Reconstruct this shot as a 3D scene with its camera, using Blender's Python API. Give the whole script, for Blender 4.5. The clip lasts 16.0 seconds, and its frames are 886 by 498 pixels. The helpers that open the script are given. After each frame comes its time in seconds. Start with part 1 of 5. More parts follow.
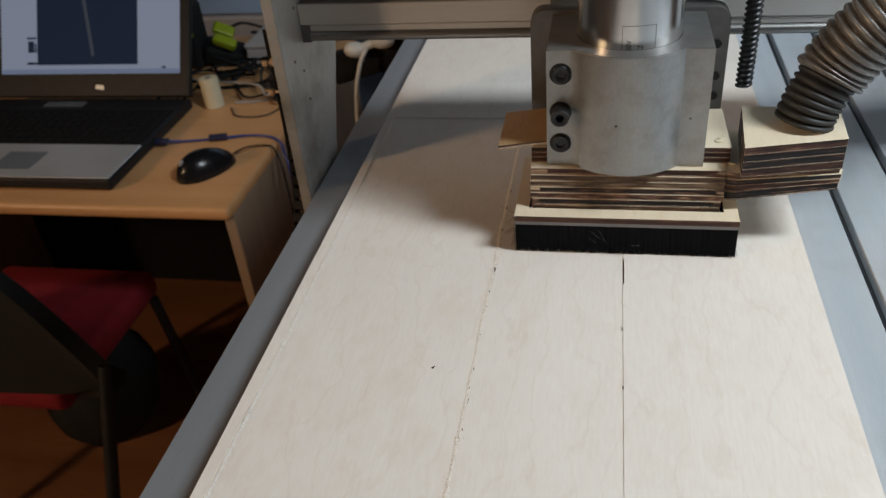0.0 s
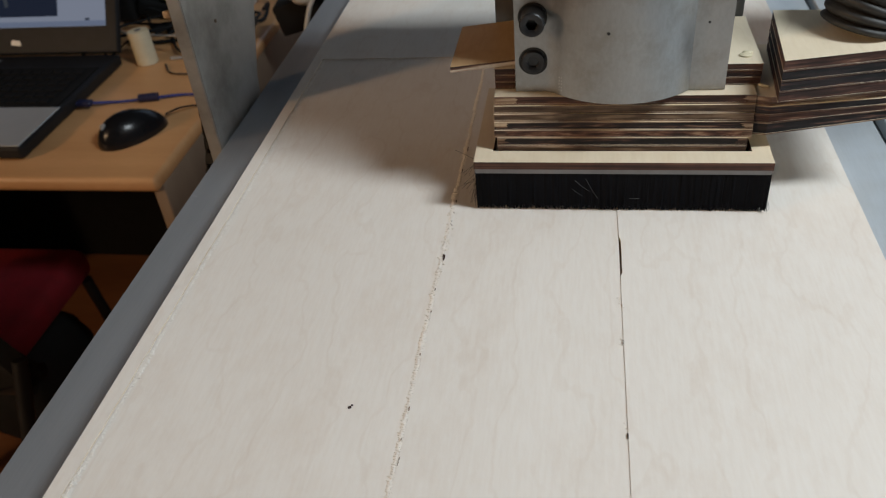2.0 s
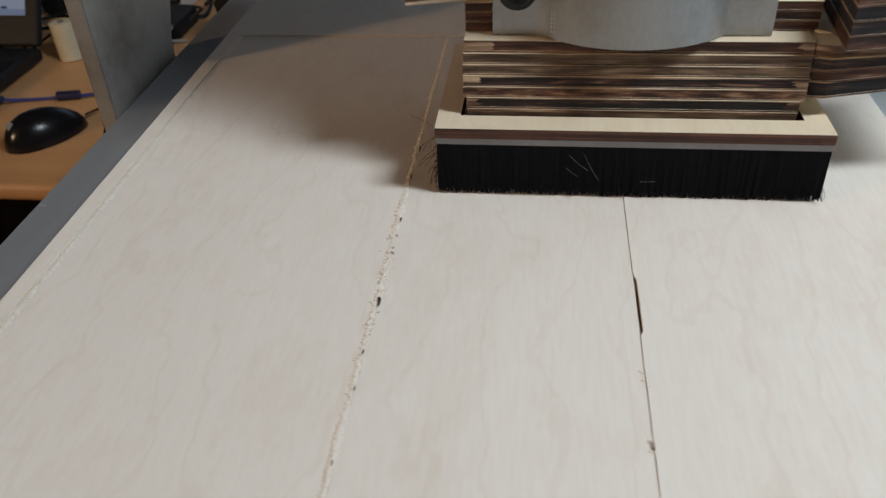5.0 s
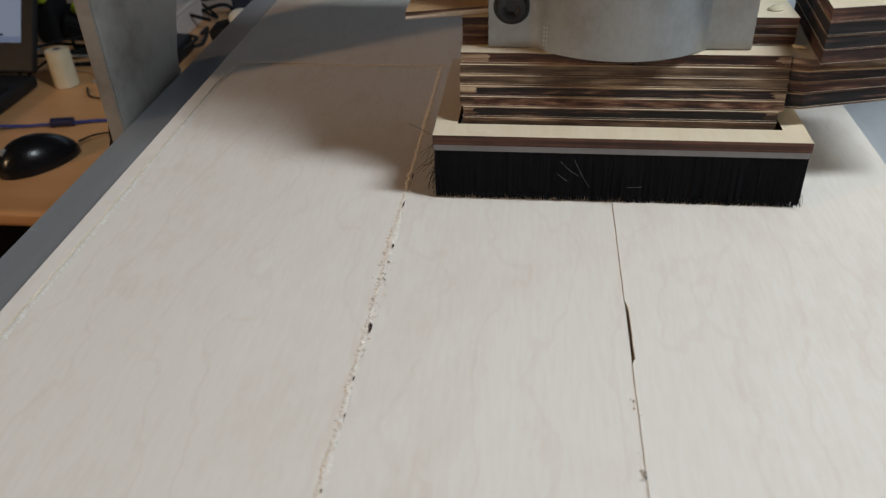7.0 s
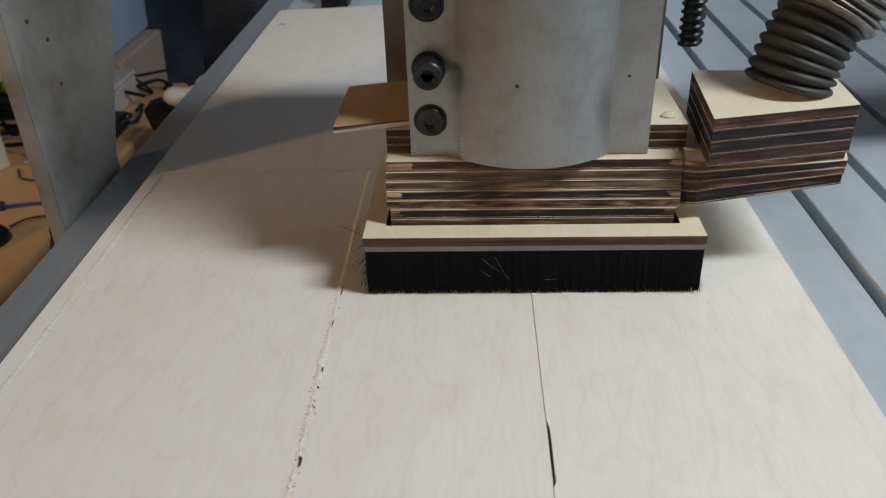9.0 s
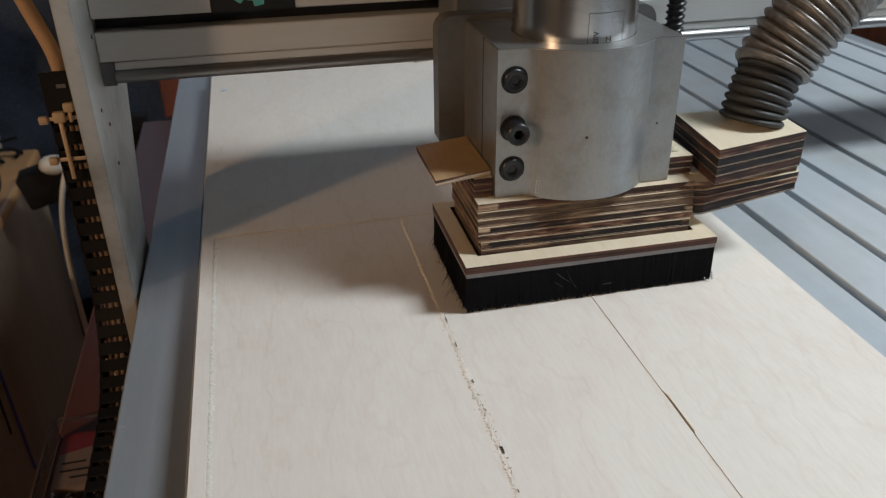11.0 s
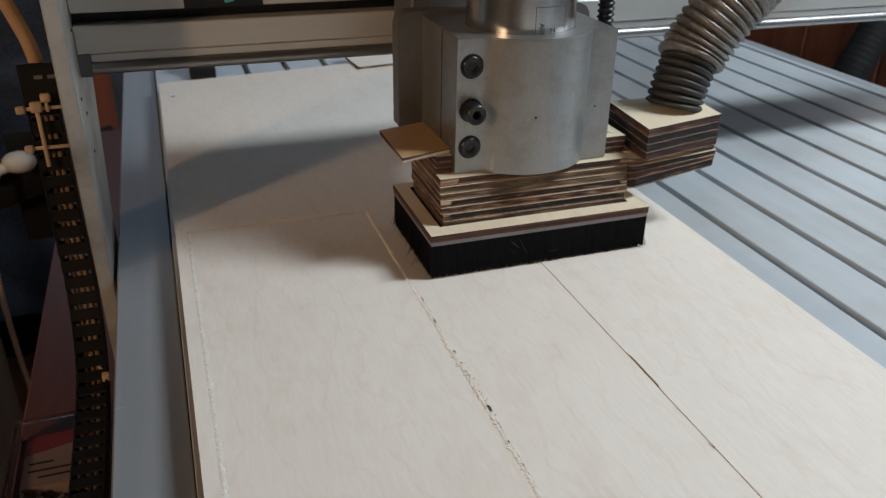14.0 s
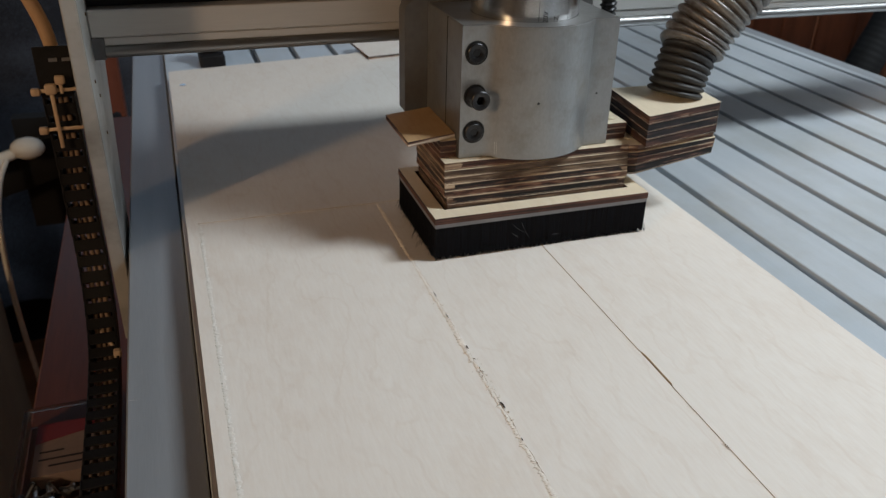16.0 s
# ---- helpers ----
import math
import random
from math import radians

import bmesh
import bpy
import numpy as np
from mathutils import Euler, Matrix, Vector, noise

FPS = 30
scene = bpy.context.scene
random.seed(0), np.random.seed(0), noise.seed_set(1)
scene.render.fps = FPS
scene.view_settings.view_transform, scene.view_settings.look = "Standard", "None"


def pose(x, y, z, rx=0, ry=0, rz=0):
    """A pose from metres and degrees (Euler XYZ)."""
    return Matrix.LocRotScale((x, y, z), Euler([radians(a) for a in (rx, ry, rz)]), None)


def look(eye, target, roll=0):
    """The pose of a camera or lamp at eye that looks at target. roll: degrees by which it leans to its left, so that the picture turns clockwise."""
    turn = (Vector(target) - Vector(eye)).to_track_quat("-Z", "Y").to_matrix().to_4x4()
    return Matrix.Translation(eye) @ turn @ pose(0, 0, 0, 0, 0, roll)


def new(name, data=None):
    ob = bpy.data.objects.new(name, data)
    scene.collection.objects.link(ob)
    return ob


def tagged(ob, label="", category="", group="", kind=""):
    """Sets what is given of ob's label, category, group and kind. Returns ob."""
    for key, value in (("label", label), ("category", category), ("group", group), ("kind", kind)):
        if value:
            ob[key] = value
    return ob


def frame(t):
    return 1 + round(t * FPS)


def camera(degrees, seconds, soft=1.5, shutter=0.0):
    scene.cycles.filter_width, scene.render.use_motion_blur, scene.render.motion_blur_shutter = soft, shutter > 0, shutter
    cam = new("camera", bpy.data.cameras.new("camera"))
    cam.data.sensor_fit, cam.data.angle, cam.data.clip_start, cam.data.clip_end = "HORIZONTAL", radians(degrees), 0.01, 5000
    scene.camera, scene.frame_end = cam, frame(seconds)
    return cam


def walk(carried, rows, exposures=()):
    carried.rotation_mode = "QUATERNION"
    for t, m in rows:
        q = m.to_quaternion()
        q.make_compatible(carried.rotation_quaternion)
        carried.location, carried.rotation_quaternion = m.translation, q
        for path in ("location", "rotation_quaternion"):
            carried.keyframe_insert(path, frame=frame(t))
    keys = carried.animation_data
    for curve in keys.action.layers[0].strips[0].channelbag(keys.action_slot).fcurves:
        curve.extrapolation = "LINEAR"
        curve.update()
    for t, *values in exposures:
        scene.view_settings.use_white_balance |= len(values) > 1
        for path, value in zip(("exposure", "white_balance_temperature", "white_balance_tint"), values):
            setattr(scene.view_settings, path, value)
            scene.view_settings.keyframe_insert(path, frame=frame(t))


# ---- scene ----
from collections import defaultdict

EXPOSURES = [(0.0, 0.04, 6500, 10), (0.6, 0.05, 6500, 10), (1.6, 0.02, 6490, 10), (2.6, -0.02, 6480, 10), (3.6, -0.02, 6460, 10), (6.0, -0.05, 6450, 10), (8.2, -0.04, 6430, 10), (9.2, -0.01, 6415, 10), (9.7, 0.04, 6405, 10), (10.2, 0.09, 6400, 10), (11.2, 0.07, 6395, 10), (12.4, 0.02, 6390, 10), (14.0, 0.0, 6395, 10), (16.0, -0.02, 6400, 10)]
cam = camera(57.45, 16.0, 1.2)
cam.data.dof.use_dof, cam.data.dof.focus_distance, cam.data.dof.aperture_fstop = True, 0.43, 18.0
PATH = [
    (0.0, pose(-0.0176, -0.5048, 0.3568, 55.29, 4.67, 10.04)),
    (0.5, pose(-0.0188, -0.4616, 0.3220, 54.33, 4.96, 10.00)),
    (1.0, pose(-0.0172, -0.4363, 0.3078, 53.37, 4.97, 9.40)),
    (1.5, pose(-0.0139, -0.4065, 0.2904, 52.89, 4.77, 8.77)),
    (2.0, pose(-0.0233, -0.3625, 0.2675, 52.60, 4.70, 8.06)),
    (2.5, pose(-0.0230, -0.3140, 0.2433, 52.94, 4.05, 7.38)),
    (3.0, pose(-0.0189, -0.2766, 0.2268, 52.91, 3.27, 6.68)),
    (3.5, pose(-0.0355, -0.2618, 0.2081, 52.59, 2.57, 6.57)),
    (6.0, pose(-0.0372, -0.2447, 0.1880, 55.04, 1.92, 6.19)),
    (6.5, pose(-0.0374, -0.2439, 0.1910, 55.54, 1.54, 6.00)),
    (7.0, pose(-0.0367, -0.2479, 0.1883, 55.82, 1.64, 6.15)),
    (7.5, pose(-0.0335, -0.2458, 0.1909, 56.17, 1.45, 5.85)),
    (8.0, pose(-0.0334, -0.2450, 0.1965, 56.57, 1.21, 5.36)),
    (8.5, pose(-0.0283, -0.2388, 0.2038, 57.52, 1.53, 4.47)),
    (9.0, pose(-0.0272, -0.2412, 0.2196, 59.30, 1.52, 1.75)),
    (9.5, pose(-0.0423, -0.2428, 0.2412, 60.87, 1.89, -1.66)),
    (10.0, pose(-0.0933, -0.2662, 0.2550, 61.95, 1.62, -6.02)),
    (10.2, pose(-0.1152, -0.2744, 0.2594, 61.70, 1.36, -7.65)),
    (12.5, pose(-0.2304, -0.3267, 0.2672, 61.78, -0.25, -18.27)),
    (13.0, pose(-0.2303, -0.3282, 0.2652, 62.32, -0.47, -18.46)),
    (13.5, pose(-0.2296, -0.3299, 0.2634, 62.43, -0.75, -18.84)),
    (14.0, pose(-0.2263, -0.3291, 0.2633, 62.57, -0.83, -18.91)),
    (14.5, pose(-0.2291, -0.3288, 0.2650, 62.47, -0.97, -19.05)),
    (15.0, pose(-0.2294, -0.3261, 0.2624, 62.30, -1.13, -18.99)),
    (15.5, pose(-0.2307, -0.3251, 0.2655, 61.94, -1.21, -19.02)),
    (16.0, pose(-0.2303, -0.3242, 0.2665, 61.68, -1.20, -18.38)),
]
walk(cam, PATH, EXPOSURES)
# how far the gantry has travelled along the bed
TRAVEL = [(0.0, 0.0000), (0.5, 0.0046), (1.0, 0.0099), (1.5, 0.0157), (2.0, 0.0209), (2.5, 0.0260), (3.0, 0.0304), (3.5, 0.0348), (6.0, 0.0596), (6.5, 0.0642), (7.0, 0.0689), (7.5, 0.0736), (8.0, 0.0781), (8.5, 0.0823), (9.0, 0.0855), (9.5, 0.0886), (10.0, 0.0898), (10.2, 0.0901), (12.5, 0.0967), (13.0, 0.1009), (13.5, 0.1057), (14.0, 0.1104), (14.5, 0.1151), (15.0, 0.1197), (15.5, 0.1240), (16.0, 0.1284)]


# ---- sky, lamps in added unseen windows, ceiling tube ----
world = bpy.data.worlds.new("sky")
scene.world = world
world.use_nodes = True
wn = world.node_tree.nodes
sky = wn.new("ShaderNodeTexSky")
sky.sky_type, sky.sun_disc, sky.sun_elevation, sky.sun_rotation = "NISHITA", False, radians(35), radians(60)
world.node_tree.links.new(sky.outputs[0], wn["Background"].inputs[0])
wn["Background"].inputs[1].default_value = 0.05


def area_lamp(name, place, target, w, h, power, colour):
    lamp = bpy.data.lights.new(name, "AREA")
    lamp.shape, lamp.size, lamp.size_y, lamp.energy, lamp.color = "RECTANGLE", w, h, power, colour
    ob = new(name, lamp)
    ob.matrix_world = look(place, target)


# east, north and west lamps are added fill, placed in unseen windows
area_lamp("east_window_light", (1.80, 0.30, 0.66), (0.0, 0.30, 0.40), 2.4, 1.0, 7, (0.80, 0.91, 1.0))
area_lamp("north_window_light", (0.00, 2.95, 0.83), (0.00, 0.0, 0.45), 1.9, 0.7, 2.5, (0.62, 0.80, 1.0))
area_lamp("west_window_light", (-2.76, -1.50, 0.98), (0.0, -0.05, 0.1), 0.24, 0.42, 39, (1.0, 0.66, 0.38))
area_lamp("ceiling_tube_light", (1.04, -0.22, 1.29), (1.04, -0.22, 0.0), 0.7, 0.25, 31.5, (0.855, 0.95, 1.0))


# ---- materials ----
def mk(name, c1, c2=None, rough=0.5, metal=0.0, scale=12.0, fine=160.0, stretch=(1, 1, 1), bump=0.0, dr=0.1, coat=0.0, spec=0.5, lo=0.35, hi=0.65, fine_mix=0.35, stain=0.0, stain_scale=14.0):
    """A surface whose colour, roughness and relief vary at two scales."""
    m = bpy.data.materials.new(name)
    m.use_nodes = True
    nt = m.node_tree
    n, l = nt.nodes, nt.links
    b = n["Principled BSDF"]
    c2 = c2 or tuple(v * 0.82 for v in c1)
    tc, mp = n.new("ShaderNodeTexCoord"), n.new("ShaderNodeMapping")
    mp.inputs["Scale"].default_value = stretch
    l.new(tc.outputs["Object"], mp.inputs["Vector"])
    a, f = n.new("ShaderNodeTexNoise"), n.new("ShaderNodeTexNoise")
    for t, s, d in ((a, scale, 5), (f, fine, 4)):
        t.inputs["Scale"].default_value, t.inputs["Detail"].default_value = s, d
        l.new(mp.outputs[0], t.inputs["Vector"])
    mix = n.new("ShaderNodeMix")
    mix.inputs["Factor"].default_value = fine_mix
    l.new(a.outputs["Fac"], mix.inputs["A"])
    l.new(f.outputs["Fac"], mix.inputs["B"])
    ramp = n.new("ShaderNodeValToRGB")
    ramp.color_ramp.elements[0].position, ramp.color_ramp.elements[1].position = lo, hi
    ramp.color_ramp.elements[0].color, ramp.color_ramp.elements[1].color = (*c2, 1), (*c1, 1)
    l.new(mix.outputs["Result"], ramp.inputs["Fac"])
    col = ramp.outputs["Color"]
    if stain:
        sn = n.new("ShaderNodeTexNoise")
        sn.inputs["Scale"].default_value, sn.inputs["Detail"].default_value, sn.inputs["Roughness"].default_value = stain_scale, 6, 0.65
        l.new(tc.outputs["Object"], sn.inputs["Vector"])
        sr = n.new("ShaderNodeValToRGB")
        sr.color_ramp.elements[0].position, sr.color_ramp.elements[1].position = 0.30, 0.52
        sr.color_ramp.elements[0].color = (1 - stain, (1 - stain) * 0.97, (1 - stain) * 0.92, 1)
        l.new(sn.outputs["Fac"], sr.inputs["Fac"])
        sm = n.new("ShaderNodeMix")
        sm.data_type, sm.blend_type = "RGBA", "MULTIPLY"
        sm.inputs["Factor"].default_value = 1.0
        l.new(col, sm.inputs["A"])
        l.new(sr.outputs["Color"], sm.inputs["B"])
        col = sm.outputs["Result"]
    l.new(col, b.inputs["Base Color"])
    mr = n.new("ShaderNodeMapRange")
    mr.inputs["To Min"].default_value, mr.inputs["To Max"].default_value = max(0.02, rough - dr), min(1, rough + dr)
    l.new(mix.outputs["Result"], mr.inputs["Value"])
    l.new(mr.outputs["Result"], b.inputs["Roughness"])
    b.inputs["Metallic"].default_value = metal
    b.inputs["Specular IOR Level"].default_value = spec
    b.inputs["Coat Weight"].default_value = coat
    if bump:
        bp = n.new("ShaderNodeBump")
        bp.inputs["Strength"].default_value, bp.inputs["Distance"].default_value = bump, 0.001
        l.new(f.outputs["Fac"], bp.inputs["Height"])
        l.new(bp.outputs["Normal"], b.inputs["Normal"])
    return m


def layered(name, stops, freq, along=6.0, rough=0.75, warp=0.0006):
    """Plywood seen edge on: uneven layers in height, streaked along their length."""
    m = bpy.data.materials.new(name)
    m.use_nodes = True
    nt = m.node_tree
    n, l = nt.nodes, nt.links
    b = n["Principled BSDF"]
    tc = n.new("ShaderNodeTexCoord")
    mp = n.new("ShaderNodeMapping")
    mp.inputs["Scale"].default_value = (along, along, freq)
    l.new(tc.outputs["Object"], mp.inputs["Vector"])
    a = n.new("ShaderNodeTexNoise")
    a.inputs["Scale"].default_value, a.inputs["Detail"].default_value, a.inputs["Roughness"].default_value = 1.0, 3.0, 0.6
    l.new(mp.outputs[0], a.inputs["Vector"])
    ramp = n.new("ShaderNodeValToRGB")
    cr = ramp.color_ramp
    cr.elements[0].position, cr.elements[0].color = stops[0][0], (*stops[0][1], 1)
    cr.elements[1].position, cr.elements[1].color = stops[-1][0], (*stops[-1][1], 1)
    for p, c in stops[1:-1]:
        cr.elements.new(p).color = (*c, 1)
    l.new(a.outputs["Fac"], ramp.inputs["Fac"])
    f = n.new("ShaderNodeTexNoise")
    f.inputs["Scale"].default_value, f.inputs["Detail"].default_value = 90, 5
    l.new(tc.outputs["Object"], f.inputs["Vector"])
    mul = n.new("ShaderNodeMix")
    mul.data_type, mul.blend_type = "RGBA", "MULTIPLY"
    mul.inputs["Factor"].default_value = 0.45
    l.new(ramp.outputs["Color"], mul.inputs["A"])
    r2 = n.new("ShaderNodeValToRGB")
    r2.color_ramp.elements[0].position, r2.color_ramp.elements[1].position = 0.38, 0.56
    r2.color_ramp.elements[0].color = (0.25, 0.2, 0.18, 1)
    l.new(f.outputs["Fac"], r2.inputs["Fac"])
    l.new(r2.outputs["Color"], mul.inputs["B"])
    l.new(mul.outputs["Result"], b.inputs["Base Color"])
    b.inputs["Roughness"].default_value = rough
    bp = n.new("ShaderNodeBump")
    bp.inputs["Strength"].default_value, bp.inputs["Distance"].default_value = 0.5, 0.0006
    l.new(a.outputs["Fac"], bp.inputs["Height"])
    l.new(bp.outputs["Normal"], b.inputs["Normal"])
    return m


def glow(name, colour, strength):
    m = bpy.data.materials.new(name)
    m.use_nodes = True
    b = m.node_tree.nodes["Principled BSDF"]
    b.inputs["Base Color"].default_value = (0.008, 0.008, 0.008, 1)
    b.inputs["Roughness"].default_value = 0.55
    b.inputs["Specular IOR Level"].default_value = 0.06
    b.inputs["Emission Color"].default_value = (*colour, 1)
    b.inputs["Emission Strength"].default_value = strength
    return m


def clear(name, rough=0.08):
    m = bpy.data.materials.new(name)
    m.use_nodes = True
    b = m.node_tree.nodes["Principled BSDF"]
    b.inputs["Base Color"].default_value = (0.93, 0.95, 0.96, 1)
    b.inputs["Roughness"].default_value = rough
    b.inputs["Transmission Weight"].default_value = 1.0
    b.inputs["IOR"].default_value = 1.3
    return m


def birch_mat(name, pale, tan, dark):
    """Birch veneer: broad soft figure, fine fibres along the board, faint blotches."""
    m = mk(name, pale, tan, 0.62, 0, 7.0, 60, (1.9, 0.8, 1), 0.30, 0.06, lo=0.22, hi=0.70, fine_mix=0.35)
    nt = m.node_tree
    n, l = nt.nodes, nt.links
    b = n["Principled BSDF"]
    src = b.inputs["Base Color"].links[0].from_socket
    tc = n.new("ShaderNodeTexCoord")
    mp = n.new("ShaderNodeMapping")
    mp.inputs["Scale"].default_value = (520, 60, 1)
    l.new(tc.outputs["Object"], mp.inputs["Vector"])
    f = n.new("ShaderNodeTexNoise")
    f.inputs["Scale"].default_value, f.inputs["Detail"].default_value = 1.0, 3
    l.new(mp.outputs[0], f.inputs["Vector"])
    w = n.new("ShaderNodeTexWave")
    w.wave_type, w.bands_direction = "BANDS", "X"
    w.inputs["Scale"].default_value, w.inputs["Distortion"].default_value, w.inputs["Detail"].default_value, w.inputs["Detail Scale"].default_value = 11, 11, 4, 2.2
    mp2 = n.new("ShaderNodeMapping")
    mp2.inputs["Scale"].default_value = (1.0, 0.5, 1)
    l.new(tc.outputs["Object"], mp2.inputs["Vector"])
    l.new(mp2.outputs[0], w.inputs["Vector"])
    blotch = n.new("ShaderNodeTexNoise")
    blotch.inputs["Scale"].default_value, blotch.inputs["Detail"].default_value, blotch.inputs["Roughness"].default_value = 42, 6, 0.7
    mp3 = n.new("ShaderNodeMapping")
    mp3.inputs["Scale"].default_value = (1.0, 0.55, 1)
    l.new(tc.outputs["Object"], mp3.inputs["Vector"])
    l.new(mp3.outputs[0], blotch.inputs["Vector"])
    for fac, socket, p0, p1 in ((0.13, f.outputs["Fac"], 0.34, 0.60), (0.15, w.outputs["Fac"], 0.0, 0.05), (0.20, blotch.outputs["Fac"], 0.34, 0.52)):
        r = n.new("ShaderNodeValToRGB")
        r.color_ramp.elements[0].position, r.color_ramp.elements[1].position = p0, p1
        r.color_ramp.elements[0].color = (*dark, 1)
        l.new(socket, r.inputs["Fac"])
        x = n.new("ShaderNodeMix")
        x.data_type, x.blend_type = "RGBA", "MULTIPLY"
        x.inputs["Factor"].default_value = fac
        l.new(src, x.inputs["A"])
        l.new(r.outputs["Color"], x.inputs["B"])
        src = x.outputs["Result"]
    l.new(src, b.inputs["Base Color"])
    return m


BIRCH = birch_mat("birch_veneer", (0.79, 0.735, 0.675), (0.745, 0.68, 0.615), (0.80, 0.70, 0.62))
BIRCH_SHOE = birch_mat("shoe_veneer", (0.76, 0.66, 0.50), (0.66, 0.55, 0.40), (0.80, 0.72, 0.62))
BIRCH_TAN = birch_mat("tan_veneer", (0.55, 0.36, 0.19), (0.44, 0.27, 0.13), (0.62, 0.50, 0.38))
BIRCH_CUT = mk("cut_wood", (0.70, 0.60, 0.46), (0.58, 0.46, 0.33), 0.8, 0, 60, 300, (1, 1, 1), 0.4)
PLY_CORE = mk("ply_core", (0.20, 0.12, 0.07), (0.09, 0.05, 0.03), 0.8, 0, 60, 300, (1, 1, 1), 0.4)
CRUMB = mk("wood_crumb", (0.82, 0.765, 0.70), (0.70, 0.63, 0.56), 0.85, 0, 200, 900)
DARK_KNOT = mk("knot", (0.06, 0.03, 0.02), (0.03, 0.015, 0.01), 0.8)
PLY_EDGE = layered("burnt_ply_edge", [(0.38, (0.008, 0.006, 0.005)), (0.45, (0.030, 0.014, 0.009)), (0.50, (0.12, 0.052, 0.032)), (0.55, (0.33, 0.21, 0.145)), (0.64, (0.63, 0.53, 0.42))], 310, 10)
PLY_BROWN = layered("brown_ply_edge", [(0.38, (0.024, 0.010, 0.008)), (0.50, (0.075, 0.030, 0.019)), (0.62, (0.13, 0.056, 0.036)), (0.72, (0.22, 0.11, 0.07))], 420, 5)
VENEER_EDGE = layered("veneer_edge", [(0.38, (0.030, 0.015, 0.010)), (0.48, (0.12, 0.062, 0.040)), (0.57, (0.30, 0.205, 0.135)), (0.70, (0.52, 0.41, 0.29))], 260, 22, 0.8)
CORE_BLACK = layered("charred_core", [(0.40, (0.006, 0.005, 0.006)), (0.56, (0.020, 0.013, 0.014)), (0.64, (0.075, 0.035, 0.025)), (0.74, (0.30, 0.19, 0.13))], 500, 45, 0.85)
CORE_BROWN = layered("burnt_core", [(0.36, (0.020, 0.009, 0.007)), (0.52, (0.065, 0.027, 0.018)), (0.66, (0.13, 0.060, 0.040)), (0.76, (0.34, 0.21, 0.14))], 450, 40, 0.85)
CORE_RED = layered("mottled_core", [(0.36, (0.022, 0.010, 0.008)), (0.48, (0.085, 0.036, 0.024)), (0.57, (0.17, 0.085, 0.055)), (0.68, (0.36, 0.23, 0.155))], 420, 70, 0.85)
CORE_OLIVE = layered("scorched_core", [(0.34, (0.045, 0.026, 0.017)), (0.50, (0.11, 0.072, 0.046)), (0.68, (0.26, 0.19, 0.13))], 420, 30, 0.85)
PLY_EDGE_BOARD = layered("board_edge", [(0.38, (0.22, 0.09, 0.05)), (0.52, (0.36, 0.18, 0.10)), (0.62, (0.50, 0.30, 0.18))], 500, 5)
ALU_BED = mk("bed_aluminium", (0.56, 0.595, 0.63), (0.49, 0.525, 0.56), 0.40, 0.25, 10, 260, (6, 0.25, 1), 0.06, 0.08, stain=0.10, stain_scale=9)
ALU_RAIL = mk("rail_aluminium", (0.42, 0.44, 0.47), (0.36, 0.38, 0.41), 0.50, 0.6, 10, 260, (6, 0.3, 1), 0.05, 0.06)
# bed aluminium made darker: the shade down in the slots is in this colour
ALU_SLOT_SHADE = mk("slot_floor_shade", (0.20, 0.205, 0.215), (0.15, 0.155, 0.16), 0.6, 0.3, 20, 200)
ALU_DARK = mk("dark_aluminium", (0.16, 0.16, 0.165), (0.11, 0.11, 0.115), 0.55, 0.5, 20, 200)
ALU_PLATE = mk("worn_aluminium", (0.50, 0.50, 0.48), (0.40, 0.40, 0.385), 0.50, 0.35, 9, 120, (1, 1, 1), 0.05, 0.10, stain=0.35, stain_scale=18)
ALU_BEAM = mk("beam_aluminium", (0.58, 0.565, 0.54), (0.52, 0.505, 0.485), 0.45, 0.35, 7, 200, (0.3, 1, 6), 0.03, 0.05)
ALU_ZPLATE = mk("grey_plate", (0.17, 0.165, 0.16), (0.12, 0.117, 0.115), 0.5, 0.6, 14, 200, (1, 1, 1), 0.05)
ALU_CLAMP = mk("machined_aluminium", (0.335, 0.335, 0.33), (0.27, 0.27, 0.265), 0.37, 0.72, 26, 520, (1, 1, 0.5), 0.10, 0.12, stain=0.16, stain_scale=70)
STEEL = mk("steel", (0.62, 0.62, 0.62), (0.5, 0.5, 0.5), 0.22, 1.0, 20, 200)
STEEL_BRUSHED = mk("brushed_steel", (0.66, 0.65, 0.64), (0.56, 0.55, 0.54), 0.22, 1.0, 8, 300, (1, 1, 8), 0.03, 0.05)
BLACK_STEEL = mk("black_steel", (0.030, 0.030, 0.032), (0.015, 0.015, 0.016), 0.35, 0.5, 60, 500)
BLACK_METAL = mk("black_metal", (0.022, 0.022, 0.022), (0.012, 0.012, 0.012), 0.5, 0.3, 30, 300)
BLACK_PLASTIC = mk("black_plastic", (0.017, 0.017, 0.019), (0.011, 0.011, 0.012), 0.46, 0, 40, 400, spec=0.25)
BLACK_MATT = mk("matt_black", (0.013, 0.013, 0.014), (0.008, 0.008, 0.008), 0.7, 0, 40, 400, spec=0.2)
BLACK_GLOSS = mk("gloss_black", (0.010, 0.010, 0.012), (0.008, 0.008, 0.009), 0.24, 0, 30, 300, dr=0.04, spec=0.35)
BLACK_FABRIC = mk("black_fabric", (0.018, 0.018, 0.018), (0.010, 0.010, 0.010), 0.9, 0, 60, 900, bump=0.3)
BRISTLE = mk("bristle", (0.0115, 0.0120, 0.0145), (0.0095, 0.0100, 0.0120), 0.95, 0, 200, 900, (1, 1, 0.05), spec=0.03)
